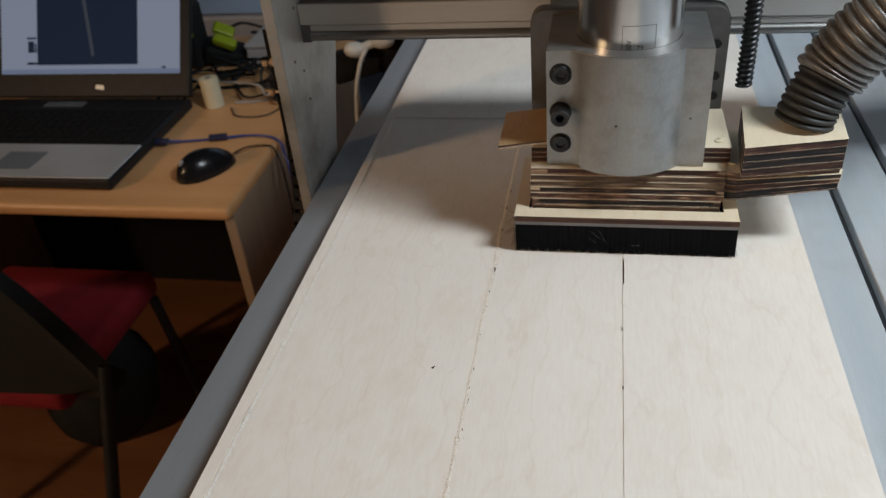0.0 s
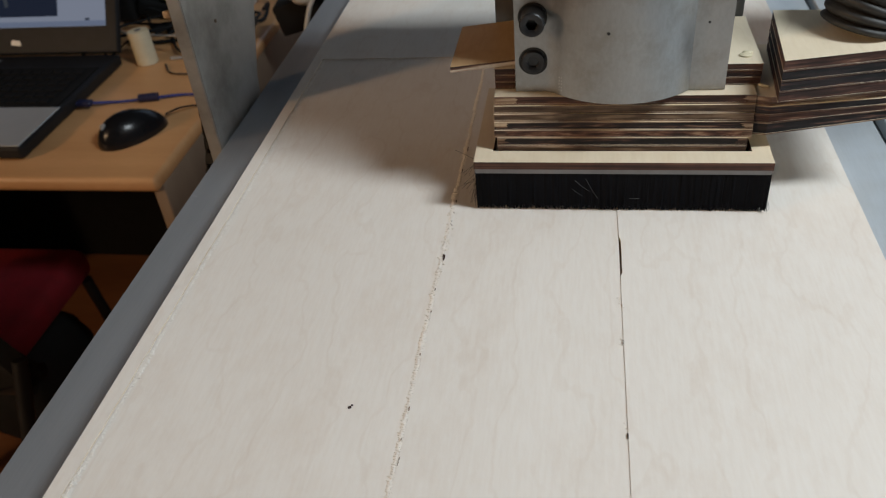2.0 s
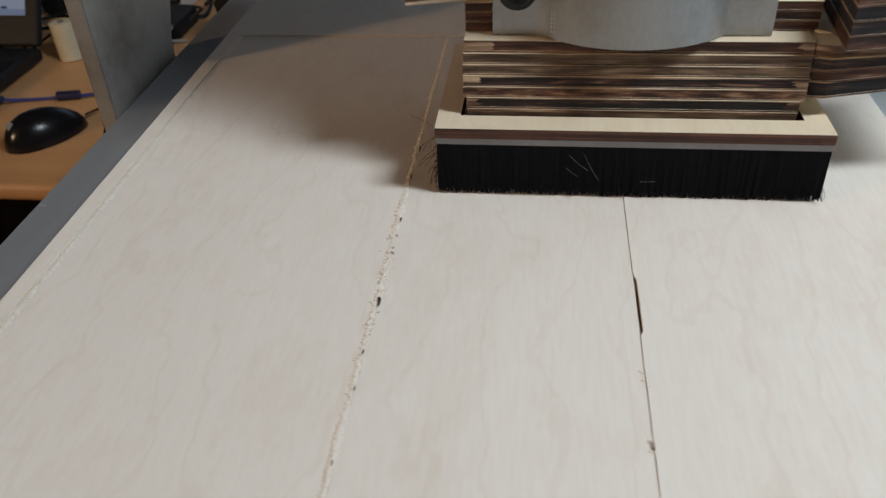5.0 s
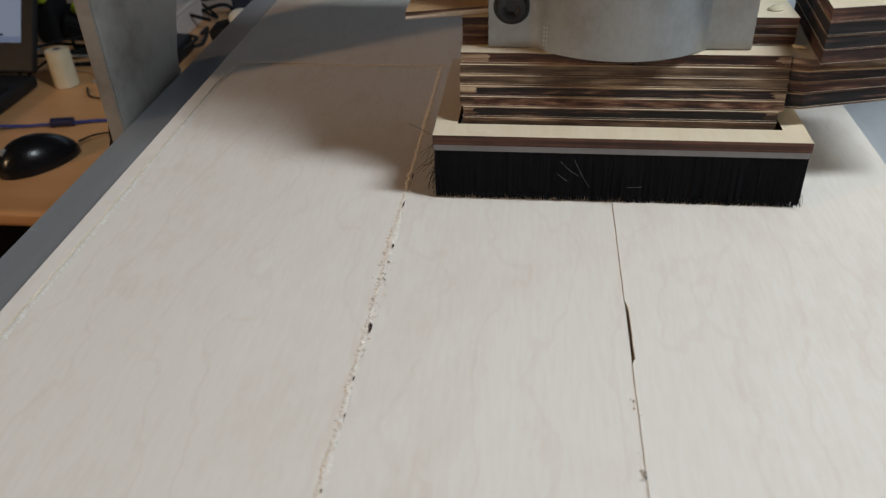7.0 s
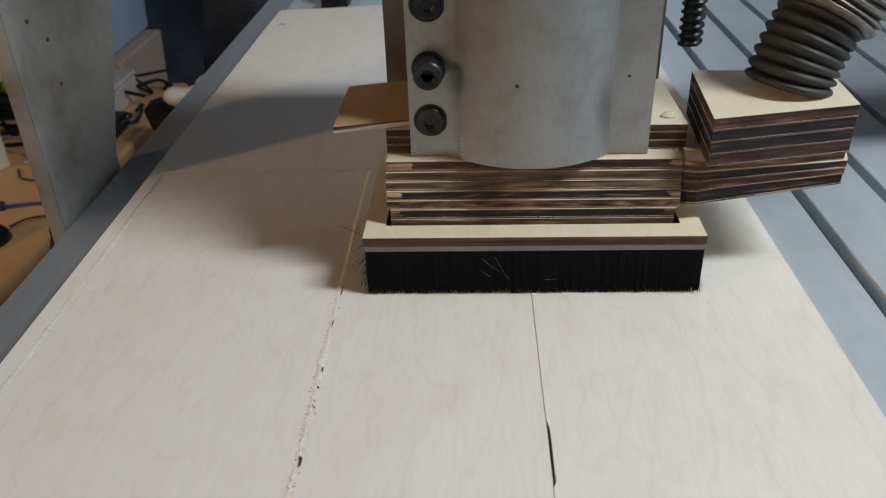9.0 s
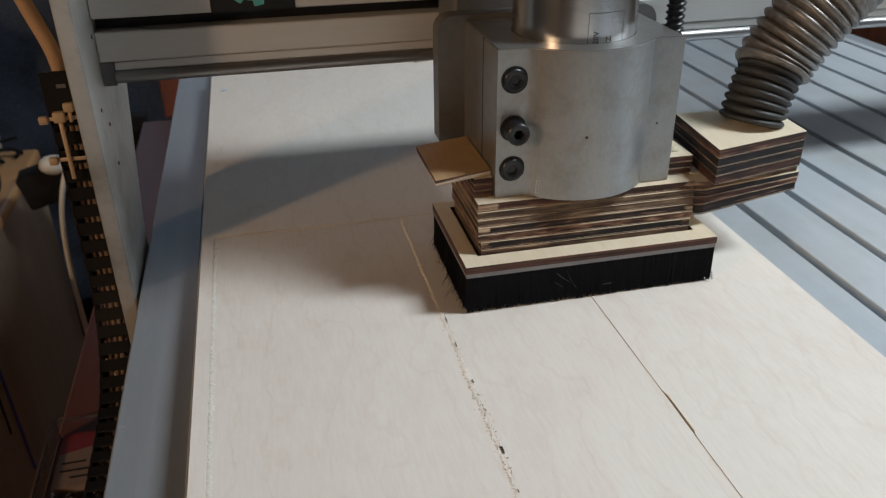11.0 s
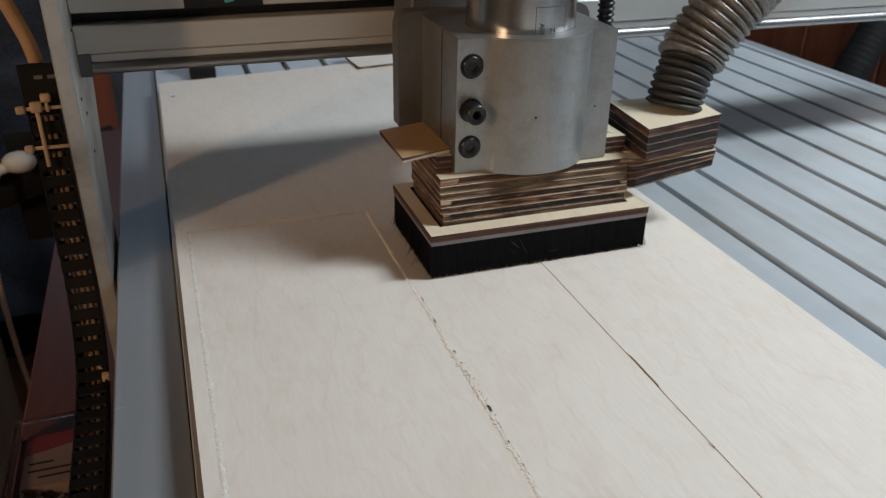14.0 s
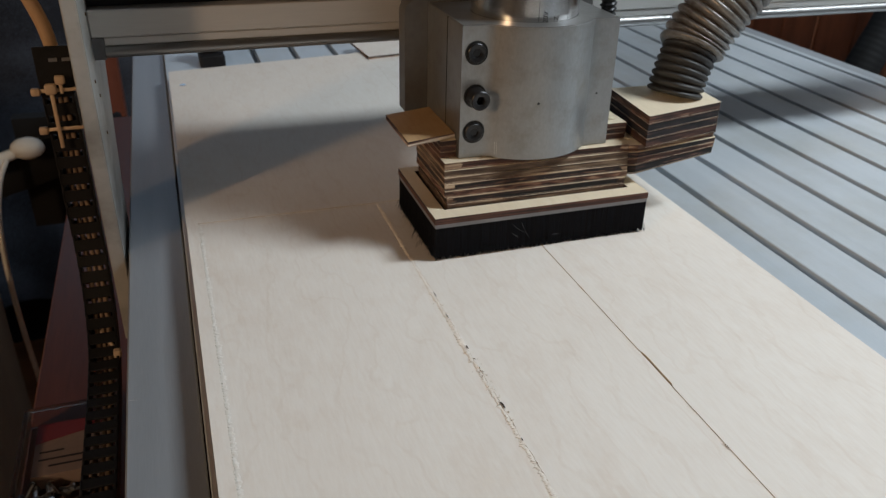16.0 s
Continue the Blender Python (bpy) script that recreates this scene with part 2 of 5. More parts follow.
RUBBER = mk("rubber", (0.030, 0.027, 0.024), (0.010, 0.009, 0.008), 0.58, 0, 60, 400, dr=0.12)
HOSE_GREY = mk("hose_plastic", (0.27, 0.265, 0.255), (0.12, 0.098, 0.08), 0.40, 0.5, 24, 240, dr=0.14)
GREY_STRIP = mk("grey_strip", (0.22, 0.22, 0.23), (0.17, 0.17, 0.18), 0.45, 0.3, 40, 300)
RED_WOOD = mk("red_wood", (0.20, 0.065, 0.040), (0.13, 0.042, 0.026), 0.42, 0, 5, 60, (6, 0.5, 1), 0.08, 0.1)
BROWN_WOOD = mk("brown_wood", (0.20, 0.075, 0.038), (0.09, 0.036, 0.019), 0.5, 0, 4, 50, (6, 6, 0.5), 0.1)
DESK_WOOD = mk("desk_laminate", (0.72, 0.395, 0.18), (0.63, 0.325, 0.14), 0.38, 0, 4, 70, (0.6, 7, 1), 0.05, 0.06)
STAND_BEIGE = mk("beige_laminate", (0.62, 0.48, 0.40), (0.55, 0.42, 0.35), 0.5, 0, 4, 70, (1, 1, 1))
DESK_SIDE = mk("desk_side", (0.40, 0.30, 0.21), (0.33, 0.24, 0.17), 0.5, 0, 4, 70, (7, 7, 0.5))
SILVER_PLASTIC = mk("silver_plastic", (0.62, 0.63, 0.64), (0.56, 0.57, 0.58), 0.38, 0.4, 20, 500)
SILVER_DARK = mk("dark_silver", (0.26, 0.28, 0.31), (0.22, 0.24, 0.27), 0.4, 0.3, 20, 500)
CABLE_BEIGE = mk("beige_cable", (0.52, 0.34, 0.20), (0.44, 0.28, 0.16), 0.5, 0, 30, 200)
TIE = mk("nylon_tie", (0.62, 0.47, 0.33), (0.54, 0.40, 0.27), 0.45, 0, 30, 200)
WHITE_PLASTIC = mk("white_plastic", (0.74, 0.73, 0.68), (0.66, 0.65, 0.60), 0.42, 0, 30, 200)
CREAM = mk("cream", (0.74, 0.66, 0.48), (0.66, 0.58, 0.41), 0.6, 0, 30, 200)
# the beige cable again, darkened in colour for the shade inside the chain
CABLE_SHADED = mk("shaded_cable", (0.24, 0.16, 0.105), (0.16, 0.105, 0.07), 0.6, 0, 30, 200)
ROD_STEEL = mk("guide_rod_steel", (0.36, 0.355, 0.35), (0.28, 0.275, 0.27), 0.42, 1.0, 8, 200, (0.3, 4, 4), 0.02)
BLUE_CABLE = mk("blue_cable", (0.055, 0.075, 0.30), (0.04, 0.055, 0.22), 0.3, 0, 30, 200)
NAVY = mk("navy", (0.018, 0.022, 0.075), (0.012, 0.015, 0.05), 0.45, 0, 30, 200)
NAVY_CLOTH = mk("navy_cloth", (0.060, 0.075, 0.105), (0.010, 0.013, 0.022), 0.85, 0, 5, 300, bump=0.3, lo=0.42, hi=0.62)
BLUE_PALE = mk("pale_blue", (0.50, 0.62, 0.80), (0.44, 0.56, 0.74), 0.45, 0, 6, 100)
GREY_CABLE = mk("grey_cable", (0.40, 0.39, 0.38), (0.33, 0.32, 0.31), 0.5, 0, 30, 200)
BROWN_CABLE = mk("brown_cable", (0.06, 0.04, 0.03), (0.04, 0.028, 0.02), 0.5, 0, 30, 200)
GREY_BOX = mk("grey_card", (0.58, 0.51, 0.48), (0.48, 0.42, 0.39), 0.75, 0, 8, 120)
LIME = mk("lime", (0.36, 0.44, 0.015), (0.26, 0.33, 0.010), 0.42, 0, 20, 200)
BRASSY = mk("bearing_brown", (0.20, 0.13, 0.08), (0.13, 0.085, 0.05), 0.4, 0.5, 30, 200)
GLUE = mk("glue", (0.70, 0.62, 0.44), (0.60, 0.52, 0.35), 0.35, 0, 60, 400)
STAMP = mk("stamp", (0.62, 0.62, 0.61), (0.55, 0.55, 0.54), 0.6, 0, 60, 400)
TEAL = mk("teal", (0.10, 0.42, 0.42), (0.08, 0.36, 0.36), 0.5, 0, 40, 300)
RED_FABRIC = mk("red_fabric", (0.30, 0.012, 0.022), (0.21, 0.008, 0.015), 0.85, 0, 30, 900, bump=0.3)
LABEL_WHITE = mk("label_card", (0.30, 0.22, 0.19), (0.24, 0.17, 0.15), 0.6, 0, 20, 200)
LABEL_RED = mk("label_red", (0.24, 0.03, 0.035), (0.20, 0.025, 0.03), 0.5, 0, 20, 200)
# for the closing walls and ceiling; grey kept dark to limit bounced light
PLASTER = mk("plaster", (0.15, 0.148, 0.145), (0.12, 0.118, 0.116), 0.85, 0, 1.5, 60, bump=0.1)
FLOOR_MAT = mk("floor_laminate", (0.29, 0.125, 0.055), (0.19, 0.080, 0.034), 0.45, 0, 2, 30, (0.6, 6, 1), 0.06)
CLEAR, CLEAR_RIM = clear("clear_plastic"), clear("clear_rim", 0.15)
SCREEN_PALE = glow("screen_pale", (0.58, 0.66, 0.86), 0.27)
SCREEN_DARK = glow("screen_dark", (0.010, 0.018, 0.040), 0.6)
SCREEN_BLUE = glow("screen_blue", (0.42, 0.52, 0.78), 0.24)
SCREEN_GREY = glow("screen_grey", (0.05, 0.06, 0.075), 0.6)

# ---- the room: unseen closing walls, with windows added for light ----
X0, X1, Y0, Y1, ZF, ZC = -2.7, 1.75, -2.4, 2.9, -1.09, 1.36


def wall_bm(axis, at, out, a0, a1, holes):
    """A wall of thickness 0.2 at that place along one axis, with window holes (a0, a1, z0, z1) side by side."""
    bm = bmesh.new()

    def slab(u0, u1, z0, z1):
        lo, hi = min(at, at + out), max(at, at + out)
        box(bm, *((lo, hi, u0, u1) if axis == "x" else (u0, u1, lo, hi)), z0, z1)
    cur = a0
    for h0, h1, z0, z1 in holes:
        slab(cur, h0, ZF, ZC)
        slab(h0, h1, ZF, z0)
        slab(h0, h1, z1, ZC)
        cur = h1
    slab(cur, a1, ZF, ZC)
    return bm


# openings out of view, added so the three lamps can shine in
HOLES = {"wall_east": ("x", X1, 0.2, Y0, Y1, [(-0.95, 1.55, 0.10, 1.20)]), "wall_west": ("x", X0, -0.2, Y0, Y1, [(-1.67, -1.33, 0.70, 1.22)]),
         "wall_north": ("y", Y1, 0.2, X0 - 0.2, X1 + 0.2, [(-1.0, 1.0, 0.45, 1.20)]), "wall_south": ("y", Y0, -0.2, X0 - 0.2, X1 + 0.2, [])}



# ---- small builders ----
BASE = defaultdict(lambda: Vector((0, 0, 0)))
SHIFT = Vector((0, 0, 0))


def thing(name, x, y, z, label, category, group=""):
    ob = new(name)
    ob.empty_display_size = 0.05
    ob.location = Vector((x, y, z)) + SHIFT
    BASE[ob.name] = Vector((x, y, z))
    return tagged(ob, label, category, group)


def to_mesh(bm, name, mats, base, smooth=None):
    bmesh.ops.translate(bm, verts=bm.verts, vec=-base)
    me = bpy.data.meshes.new(name)
    bm.to_mesh(me)
    bm.free()
    for m in mats if isinstance(mats, (list, tuple)) else [mats]:
        me.materials.append(m)
    if smooth is not None:
        me.polygons.foreach_set("use_smooth", [True] * len(me.polygons))
        me.set_sharp_from_angle(angle=radians(smooth))
    return me


def part(name, bm, mats, parent, label="", smooth=None):
    base = BASE[parent.name]
    ob = new(name, to_mesh(bm, name, mats, base, smooth))
    ob.parent = parent
    BASE[ob.name] = base
    if label:
        ob["label"] = label
    return ob


def solid(name, bm, mats, base, label, category, group="", kind="", smooth=None):
    base = Vector(base)
    ob = new(name, to_mesh(bm, name, mats, base, smooth))
    ob.location = base + SHIFT
    BASE[ob.name] = base
    return tagged(ob, label, category, group, kind)


def box(bm, x0, x1, y0, y1, z0, z1, bevel=0.0, seg=1, m=None):
    made = bmesh.ops.create_cube(bm, size=1.0)["verts"]
    mat = Matrix.LocRotScale(((x0 + x1) / 2, (y0 + y1) / 2, (z0 + z1) / 2), None, (x1 - x0, y1 - y0, z1 - z0))
    bmesh.ops.transform(bm, matrix=(m @ mat) if m else mat, verts=made)
    if bevel:
        edges = {e for v in made for e in v.link_edges}
        out = bmesh.ops.bevel(bm, geom=list(edges), offset=bevel, segments=seg, affect="EDGES", profile=0.5)
        made = out["verts"]
    return made


def boxed(*a, **k):
    bm = bmesh.new()
    box(bm, *a, **k)
    return bm


def rod(bm, a, b, r, seg=24, r2=None, caps=True):
    a, b = Vector(a), Vector(b)
    m = Matrix.Translation((a + b) / 2) @ (b - a).to_track_quat("Z", "Y").to_matrix().to_4x4()
    return bmesh.ops.create_cone(bm, cap_ends=caps, segments=seg, radius1=r, radius2=r if r2 is None else r2, depth=(b - a).length, matrix=m)["verts"]


def rodded(*a, **k):
    bm = bmesh.new()
    rod(bm, *a, **k)
    return bm


def prism(bm, pts, z0, z1, bevel=0.0):
    """A flat outline (x, y) raised from z0 to z1."""
    low = [bm.verts.new((x, y, z0)) for x, y in pts]
    f = bm.faces.new(low)
    ext = bmesh.ops.extrude_face_region(bm, geom=[f])["geom"]
    bmesh.ops.translate(bm, verts=[g for g in ext if isinstance(g, bmesh.types.BMVert)], vec=(0, 0, z1 - z0))
    bmesh.ops.recalc_face_normals(bm, faces=bm.faces)
    if bevel:
        bmesh.ops.bevel(bm, geom=list(bm.edges), offset=bevel, segments=1, affect="EDGES")
    return bm


def top_faces(bm, index=1, limit=0.7):
    bm.normal_update()
    for f in bm.faces:
        if abs(f.normal.z) > limit:
            f.material_index = index


def spline(pts, n):
    """Points along a smooth line through pts."""
    pts = [Vector(p) for p in pts]
    pts = [2 * pts[0] - pts[1]] + pts + [2 * pts[-1] - pts[-2]]
    out = []
    for i in range(1, len(pts) - 2):
        p0, p1, p2, p3 = pts[i - 1:i + 3]
        for k in range(n):
            t = k / n
            out.append(0.5 * (2 * p1 + (p2 - p0) * t + (2 * p0 - 5 * p1 + 4 * p2 - p3) * t * t + (3 * p1 - p0 - 3 * p2 + p3) * t ** 3))
    out.append(pts[-2])
    return out


def sweep(bm, pts, radius, seg=12, caps=True):
    """A tube along pts; radius is a number or a function of the length gone."""
    pts = [Vector(p) for p in pts]
    rings, gone, side = [], 0.0, None
    for i, p in enumerate(pts):
        d = (pts[min(i + 1, len(pts) - 1)] - pts[max(i - 1, 0)]).normalized()
        if side is None:
            side = d.orthogonal().normalized()
        side = (side - d * side.dot(d)).normalized()
        up = d.cross(side)
        if i:
            gone += (p - pts[i - 1]).length
        r = radius(gone) if callable(radius) else radius
        rings.append([bm.verts.new(p + r * (math.cos(a) * side + math.sin(a) * up)) for a in (2 * math.pi * k / seg for k in range(seg))])
    for a, b in zip(rings, rings[1:]):
        for k in range(seg):
            bm.faces.new((a[k], a[(k + 1) % seg], b[(k + 1) % seg], b[k]))
    if caps:
        bm.faces.new(rings[0][::-1])
        bm.faces.new(rings[-1])
    bmesh.ops.recalc_face_normals(bm, faces=bm.faces)
    return bm


def swept(*a, **k):
    return sweep(bmesh.new(), *a, **k)


def dense(pts, step):
    """The same line with points about step apart."""
    out = [Vector(pts[0])]
    for a, b in zip(pts, pts[1:]):
        a, b = Vector(a), Vector(b)
        n = max(1, round((b - a).length / step))
        out += [a.lerp(b, (k + 1) / n) for k in range(n)]
    return out


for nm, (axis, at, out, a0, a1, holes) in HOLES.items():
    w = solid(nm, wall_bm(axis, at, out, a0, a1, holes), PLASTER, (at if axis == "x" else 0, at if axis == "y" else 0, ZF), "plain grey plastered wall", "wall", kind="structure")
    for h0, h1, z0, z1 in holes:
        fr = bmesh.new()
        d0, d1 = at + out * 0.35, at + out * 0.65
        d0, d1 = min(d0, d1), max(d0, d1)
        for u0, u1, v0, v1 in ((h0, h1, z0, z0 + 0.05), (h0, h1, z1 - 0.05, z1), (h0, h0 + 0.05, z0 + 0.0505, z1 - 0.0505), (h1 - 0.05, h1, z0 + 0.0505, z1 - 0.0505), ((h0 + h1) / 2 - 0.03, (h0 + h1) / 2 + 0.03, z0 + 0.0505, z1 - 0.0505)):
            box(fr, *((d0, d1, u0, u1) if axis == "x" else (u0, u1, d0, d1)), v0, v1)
        solid("window_frame", fr, WHITE_PLASTIC, (at if axis == "x" else (h0 + h1) / 2, at if axis == "y" else (h0 + h1) / 2, z0), "white frame of an added, unseen window", "window", kind="structure")
solid("floor", boxed(X0, X1, Y0, Y1, ZF - 0.1, ZF), FLOOR_MAT, (0, 0, ZF), "orange-brown wooden floor", "floor", kind="structure")
solid("ceiling", boxed(X0, X1, Y0, Y1, ZC, ZC + 0.1), PLASTER, (0, 0, ZC), "plain grey ceiling", "ceiling", kind="structure")

lampbody = thing("ceiling_lamp", 1.04, -0.22, 1.36, "white ceiling lamp with a long light tube", "lamp")
part("housing", boxed(0.64, 1.44, -0.38, -0.06, 1.305, 1.36, bevel=0.006), WHITE_PLASTIC, lampbody)


# ---- the machine's bed, on a bench ----
BED_Z, PITCH, SLOT0 = -0.0105, 0.0503, 0.1720
NEAR, FAR = -0.72, 0.95
bed = thing("cnc_bed", 0.15, 0.1, -0.20, "long aluminium router bed with parallel T-slots, on a wooden bench", "machine bed")
edges = [-0.2395] + [SLOT0 + PITCH * k for k in range(-7, 9)] + [0.588]
for a, b in zip(edges, edges[1:]):
    l = a + (0.0 if a == edges[0] else 0.0036)
    r = b - (0.0 if b == edges[-1] else 0.0036)
    part("slat", boxed(l, r, NEAR, FAR, -0.0198, BED_Z, bevel=0.0006), ALU_BED, bed)
part("bed_base", boxed(-0.239, 0.587, NEAR + 0.002, FAR - 0.002, -0.046, -0.0200), ALU_SLOT_SHADE, bed, "slot floor, its shade put into the colour")
part("side_rail", boxed(-0.2785, -0.2405, NEAR, FAR, -0.09, -0.0180, bevel=0.001), ALU_RAIL, bed, "smooth grey side rail")
part("side_rail", boxed(0.5885, 0.612, NEAR, FAR, -0.09, -0.0118, bevel=0.001), ALU_RAIL, bed)
part("scratch", rodded((-0.2772, 0.0578, -0.0181), (-0.2729, 0.0569, -0.0181), 0.00018, 6), STAMP, bed, "pale scratch on the side rail")
for y in (NEAR + 0.05, 0.1, FAR - 0.09):
    part("cross_beam", boxed(-0.24, 0.588, y, y + 0.04, -0.20, -0.0465), ALU_DARK, bed)

bench = thing("workbench", 0.14, 0.1, -1.09, "wooden workbench with a reddish brown top under the router", "workbench")
part("bench_top", boxed(-0.387, 0.72, -0.85, 1.1, -0.224, -0.2005, bevel=0.002), RED_WOOD, bench, "reddish brown varnished top")
for x in (-0.3, 0.6):
    for y in (-0.75, 1.0):
        part("leg", boxed(x, x + 0.06, y, y + 0.06, -1.09, -0.2245, bevel=0.002), RED_WOOD, bench)

# ---- the plywood board, with its milled strips ----
BX0, BX1, BY0, BY1 = -0.2362, 0.1305, -0.62, 0.636
SEAM, PX, PY = -0.0930, -0.2285, 0.230


def skewed(bm):
    """The board's far end is sawn a little askew."""
    for v in bm.verts:
        if v.co.y > BY1 - 0.004:
            v.co.y += (v.co.x - BX0) * 0.13
    return bm


def strip(x0, x1, y0, y1, z0, z1, rough0=0.0, rough1=0.0, n=260, slit=None):
    """A flat strip along y whose two long edges may be ragged."""
    bm = bmesh.new()
    rows = []
    for i in range(n + 1):
        y = y0 + (y1 - y0) * i / n
        a = x0 + rough0 * (noise.noise((y * 90, 3.1, x0)) + 0.8 * max(0, noise.noise((y * 330, 7.7, x0))))
        b = x1 + rough1 * (noise.noise((y * 90, 5.1, x1)) + 0.8 * max(0, noise.noise((y * 330, 2.7, x1))))
        if slit and slit[0] < y < slit[1]:
            a += slit[2] * min(1.0, 14 * min((y - slit[0]) / (slit[1] - slit[0]), (slit[1] - y) / (slit[1] - slit[0])))
        rows.append([bm.verts.new(p) for p in ((a, y, z0), (a, y, z1), (b, y, z1), (b, y, z0))])
    for p, q in zip(rows, rows[1:]):
        for k in range(4):
            bm.faces.new((p[k], q[k], q[(k + 1) % 4], p[(k + 1) % 4]))
    bm.faces.new(rows[0])
    bm.faces.new(rows[-1][::-1])
    bmesh.ops.recalc_face_normals(bm, faces=bm.faces)
    top_faces(bm)
    return skewed(bm)


board = thing("plywood_board", -0.05, 0.0, -0.010, "pale birch plywood board with milled strips and ragged seams", "plywood board")
cut = 0.0012
body = boxed(BX0, BX1, BY0, BY1, -0.0100, -0.0022)
top_faces(skewed(body))
part("core", body, [PLY_EDGE_BOARD, PLY_CORE], board, "brown glued plywood edge")
part("margin", strip(BX0, PX, BY0, PY + 0.0002, -0.00075, 0.0, 0, 0.0004), [BIRCH_CUT, BIRCH], board)
part("margin_core", boxed(BX0 + 0.0001, PX - 0.0017, BY0, BY1 - 0.002, -0.0021, -0.0008), PLY_EDGE_BOARD, board)
part("milled_strip", strip(PX - 0.0015, SEAM + 0.0003, BY0, PY + 0.001, -0.0021, -0.0008, 0, 0.0005, 500), [BIRCH_CUT, BIRCH], board, "freshly milled pale strip")
part("milled_strip", strip(SEAM - 0.0001, -0.00004, BY0, PY + 0.0012, -0.00215, -0.0004, 0.0007, 0.00008, 500), [BIRCH_CUT, BIRCH], board)
part("far_field", strip(BX0 - 0.0002, -0.00005, PY, BY1, -0.0022, 0.0), [BIRCH_CUT, BIRCH], board)
part("right_field", strip(0.00002, BX1, BY0, BY1, -0.0022, 0.0, 0.00008, 0, 500, slit=(-0.0372, -0.0035, 0.0011)), [BIRCH_CUT, BIRCH], board)
screw = bmesh.new()
rod(screw, (-0.2228, 0.579, -0.002), (-0.2228, 0.579, 0.0006), 0.0035, 16)
box(screw, -0.2250, -0.2205, 0.5785, 0.5795, 0.0006, 0.0008)
part("screw", screw, STEEL, board, "small countersunk screw")
knot = bmesh.new()
for k, (x, y, r) in enumerate(((-0.1200, -0.1325, 0.0009), (-0.1192, -0.1312, 0.0006))):
    rod(knot, (x, y, -0.0012), (x, y, -0.00072), r, 10)
part("knot", knot, DARK_KNOT, board, "tiny dark knot")

for x, y, a, c in ((-0.0926, -0.0255, 0.0005, 0.0028), (-0.0932, -0.0235, 0.0003, 0.0012), (-0.0935, -0.052, 0.0003, 0.0012), (-0.0928, 0.028, 0.0003, 0.0018), (-0.0934, 0.062, 0.0003, 0.0024), (-0.0929, 0.088, 0.0003, 0.003), (-0.0003, -0.0855, 0.0004, 0.0016), (-0.0002, -0.1405, 0.0004, 0.0018)):
    pit = bmesh.new()
    bmesh.ops.create_circle(pit, cap_ends=True, segments=10, radius=1.0, matrix=Matrix.LocRotScale((x, y, 0.0001), None, (a, c, 1)))
    part("pit", pit, DARK_KNOT, board)
nick = random.Random(21)
for i in range(13):
    pit = bmesh.new()
    y = nick.uniform(-0.19, 0.06)
    bmesh.ops.create_circle(pit, cap_ends=True, segments=7, radius=1.0, matrix=Matrix.LocRotScale((SEAM + nick.gauss(-0.0002, 0.0006), y, -0.0001), Euler((0, 0, nick.gauss(0, 0.25))), (nick.uniform(0.00012, 0.00028), nick.uniform(0.0006, 0.0018), 1)))
    part("pit", pit, PLY_CORE, board)
# crumbs and splinters along the cut edges
rng = random.Random(5)
crumbs = bmesh.new()


def crumb(x, y, z, size, turn):
    made = bmesh.ops.create_icosphere(crumbs, subdivisions=1, radius=1.0)["verts"]
    m = Matrix.LocRotScale((x, y, z), Euler((rng.random() * 3, rng.random() * 3, turn)), (size * rng.uniform(0.4, 0.9), size * rng.uniform(0.8, 2.2), size * rng.uniform(0.3, 0.6)))
    bmesh.ops.transform(crumbs, matrix=m, verts=made)


def fray(ax, ay, bx, by, width, rise, count, base):
    """A low ragged lip of torn fibres along a cut, from a to b."""
    along = Vector((bx - ax, by - ay, 0))
    side = Vector((-along.y, along.x, 0)).normalized()
    rows = []
    for i in range(count + 1):
        c = Vector((ax, ay, base)) + along * (i / count)
        swell = 0.55 + 0.9 * max(0, noise.noise((c.x * 40, c.y * 40, 3.1))) + rng.uniform(-0.18, 0.25)
        mid = rng.gauss(0, width * 0.10)
        rows.append([crumbs.verts.new(c + side * (k * width * swell * 0.5 * rng.uniform(0.75, 1.25) + mid) + Vector((0, 0, h * rise * swell * rng.uniform(0.6, 1.2)))) for k, h in ((-1, -0.6), (-0.5, 0.7), (0.1, 1.0), (0.6, 0.6), (1, -0.6))])
    for p, q in zip(rows, rows[1:]):
        for k in range(4):
            crumbs.faces.new((p[k], p[k + 1], q[k + 1], q[k]))


fray(SEAM - 0.0009, -0.30, SEAM - 0.0009, PY, 0.0040, 0.00045, 1300, -0.00062)
fray(PX + 0.0012, -0.30, PX + 0.0012, PY, 0.0040, 0.00022, 600, -0.00062)
fray(PX, PY - 0.0006, SEAM - 0.0005, PY - 0.0006, 0.0038, 0.00030, 260, -0.0005)
for i in range(820):
    y = rng.uniform(-0.30, PY)
    w = 0.35 + max(0, noise.noise((y * 26, 1.3, 0.4))) * 2.2
    if -0.055 < y < 0.06:
        w *= 1.4
    elif y < -0.055:
        w *= 1.25
    crumb(SEAM + rng.gauss(-0.0006, 0.0007 * w), y, -0.00055, 0.00050 * rng.uniform(0.4, 1.1) * min(w, 1.5), rng.random() * 3)
for i in range(60):
    crumb(PX + rng.gauss(0.0006, 0.0007), rng.gauss(-0.182, 0.006), -0.0003, 0.0006 * rng.uniform(0.4, 1.2), rng.random() * 3)
for i in range(90):
    crumb(PX + rng.gauss(0.0004, 0.0004), rng.uniform(-0.25, PY), -0.0004, 0.00035 * rng.uniform(0.4, 1.2), rng.random() * 3)
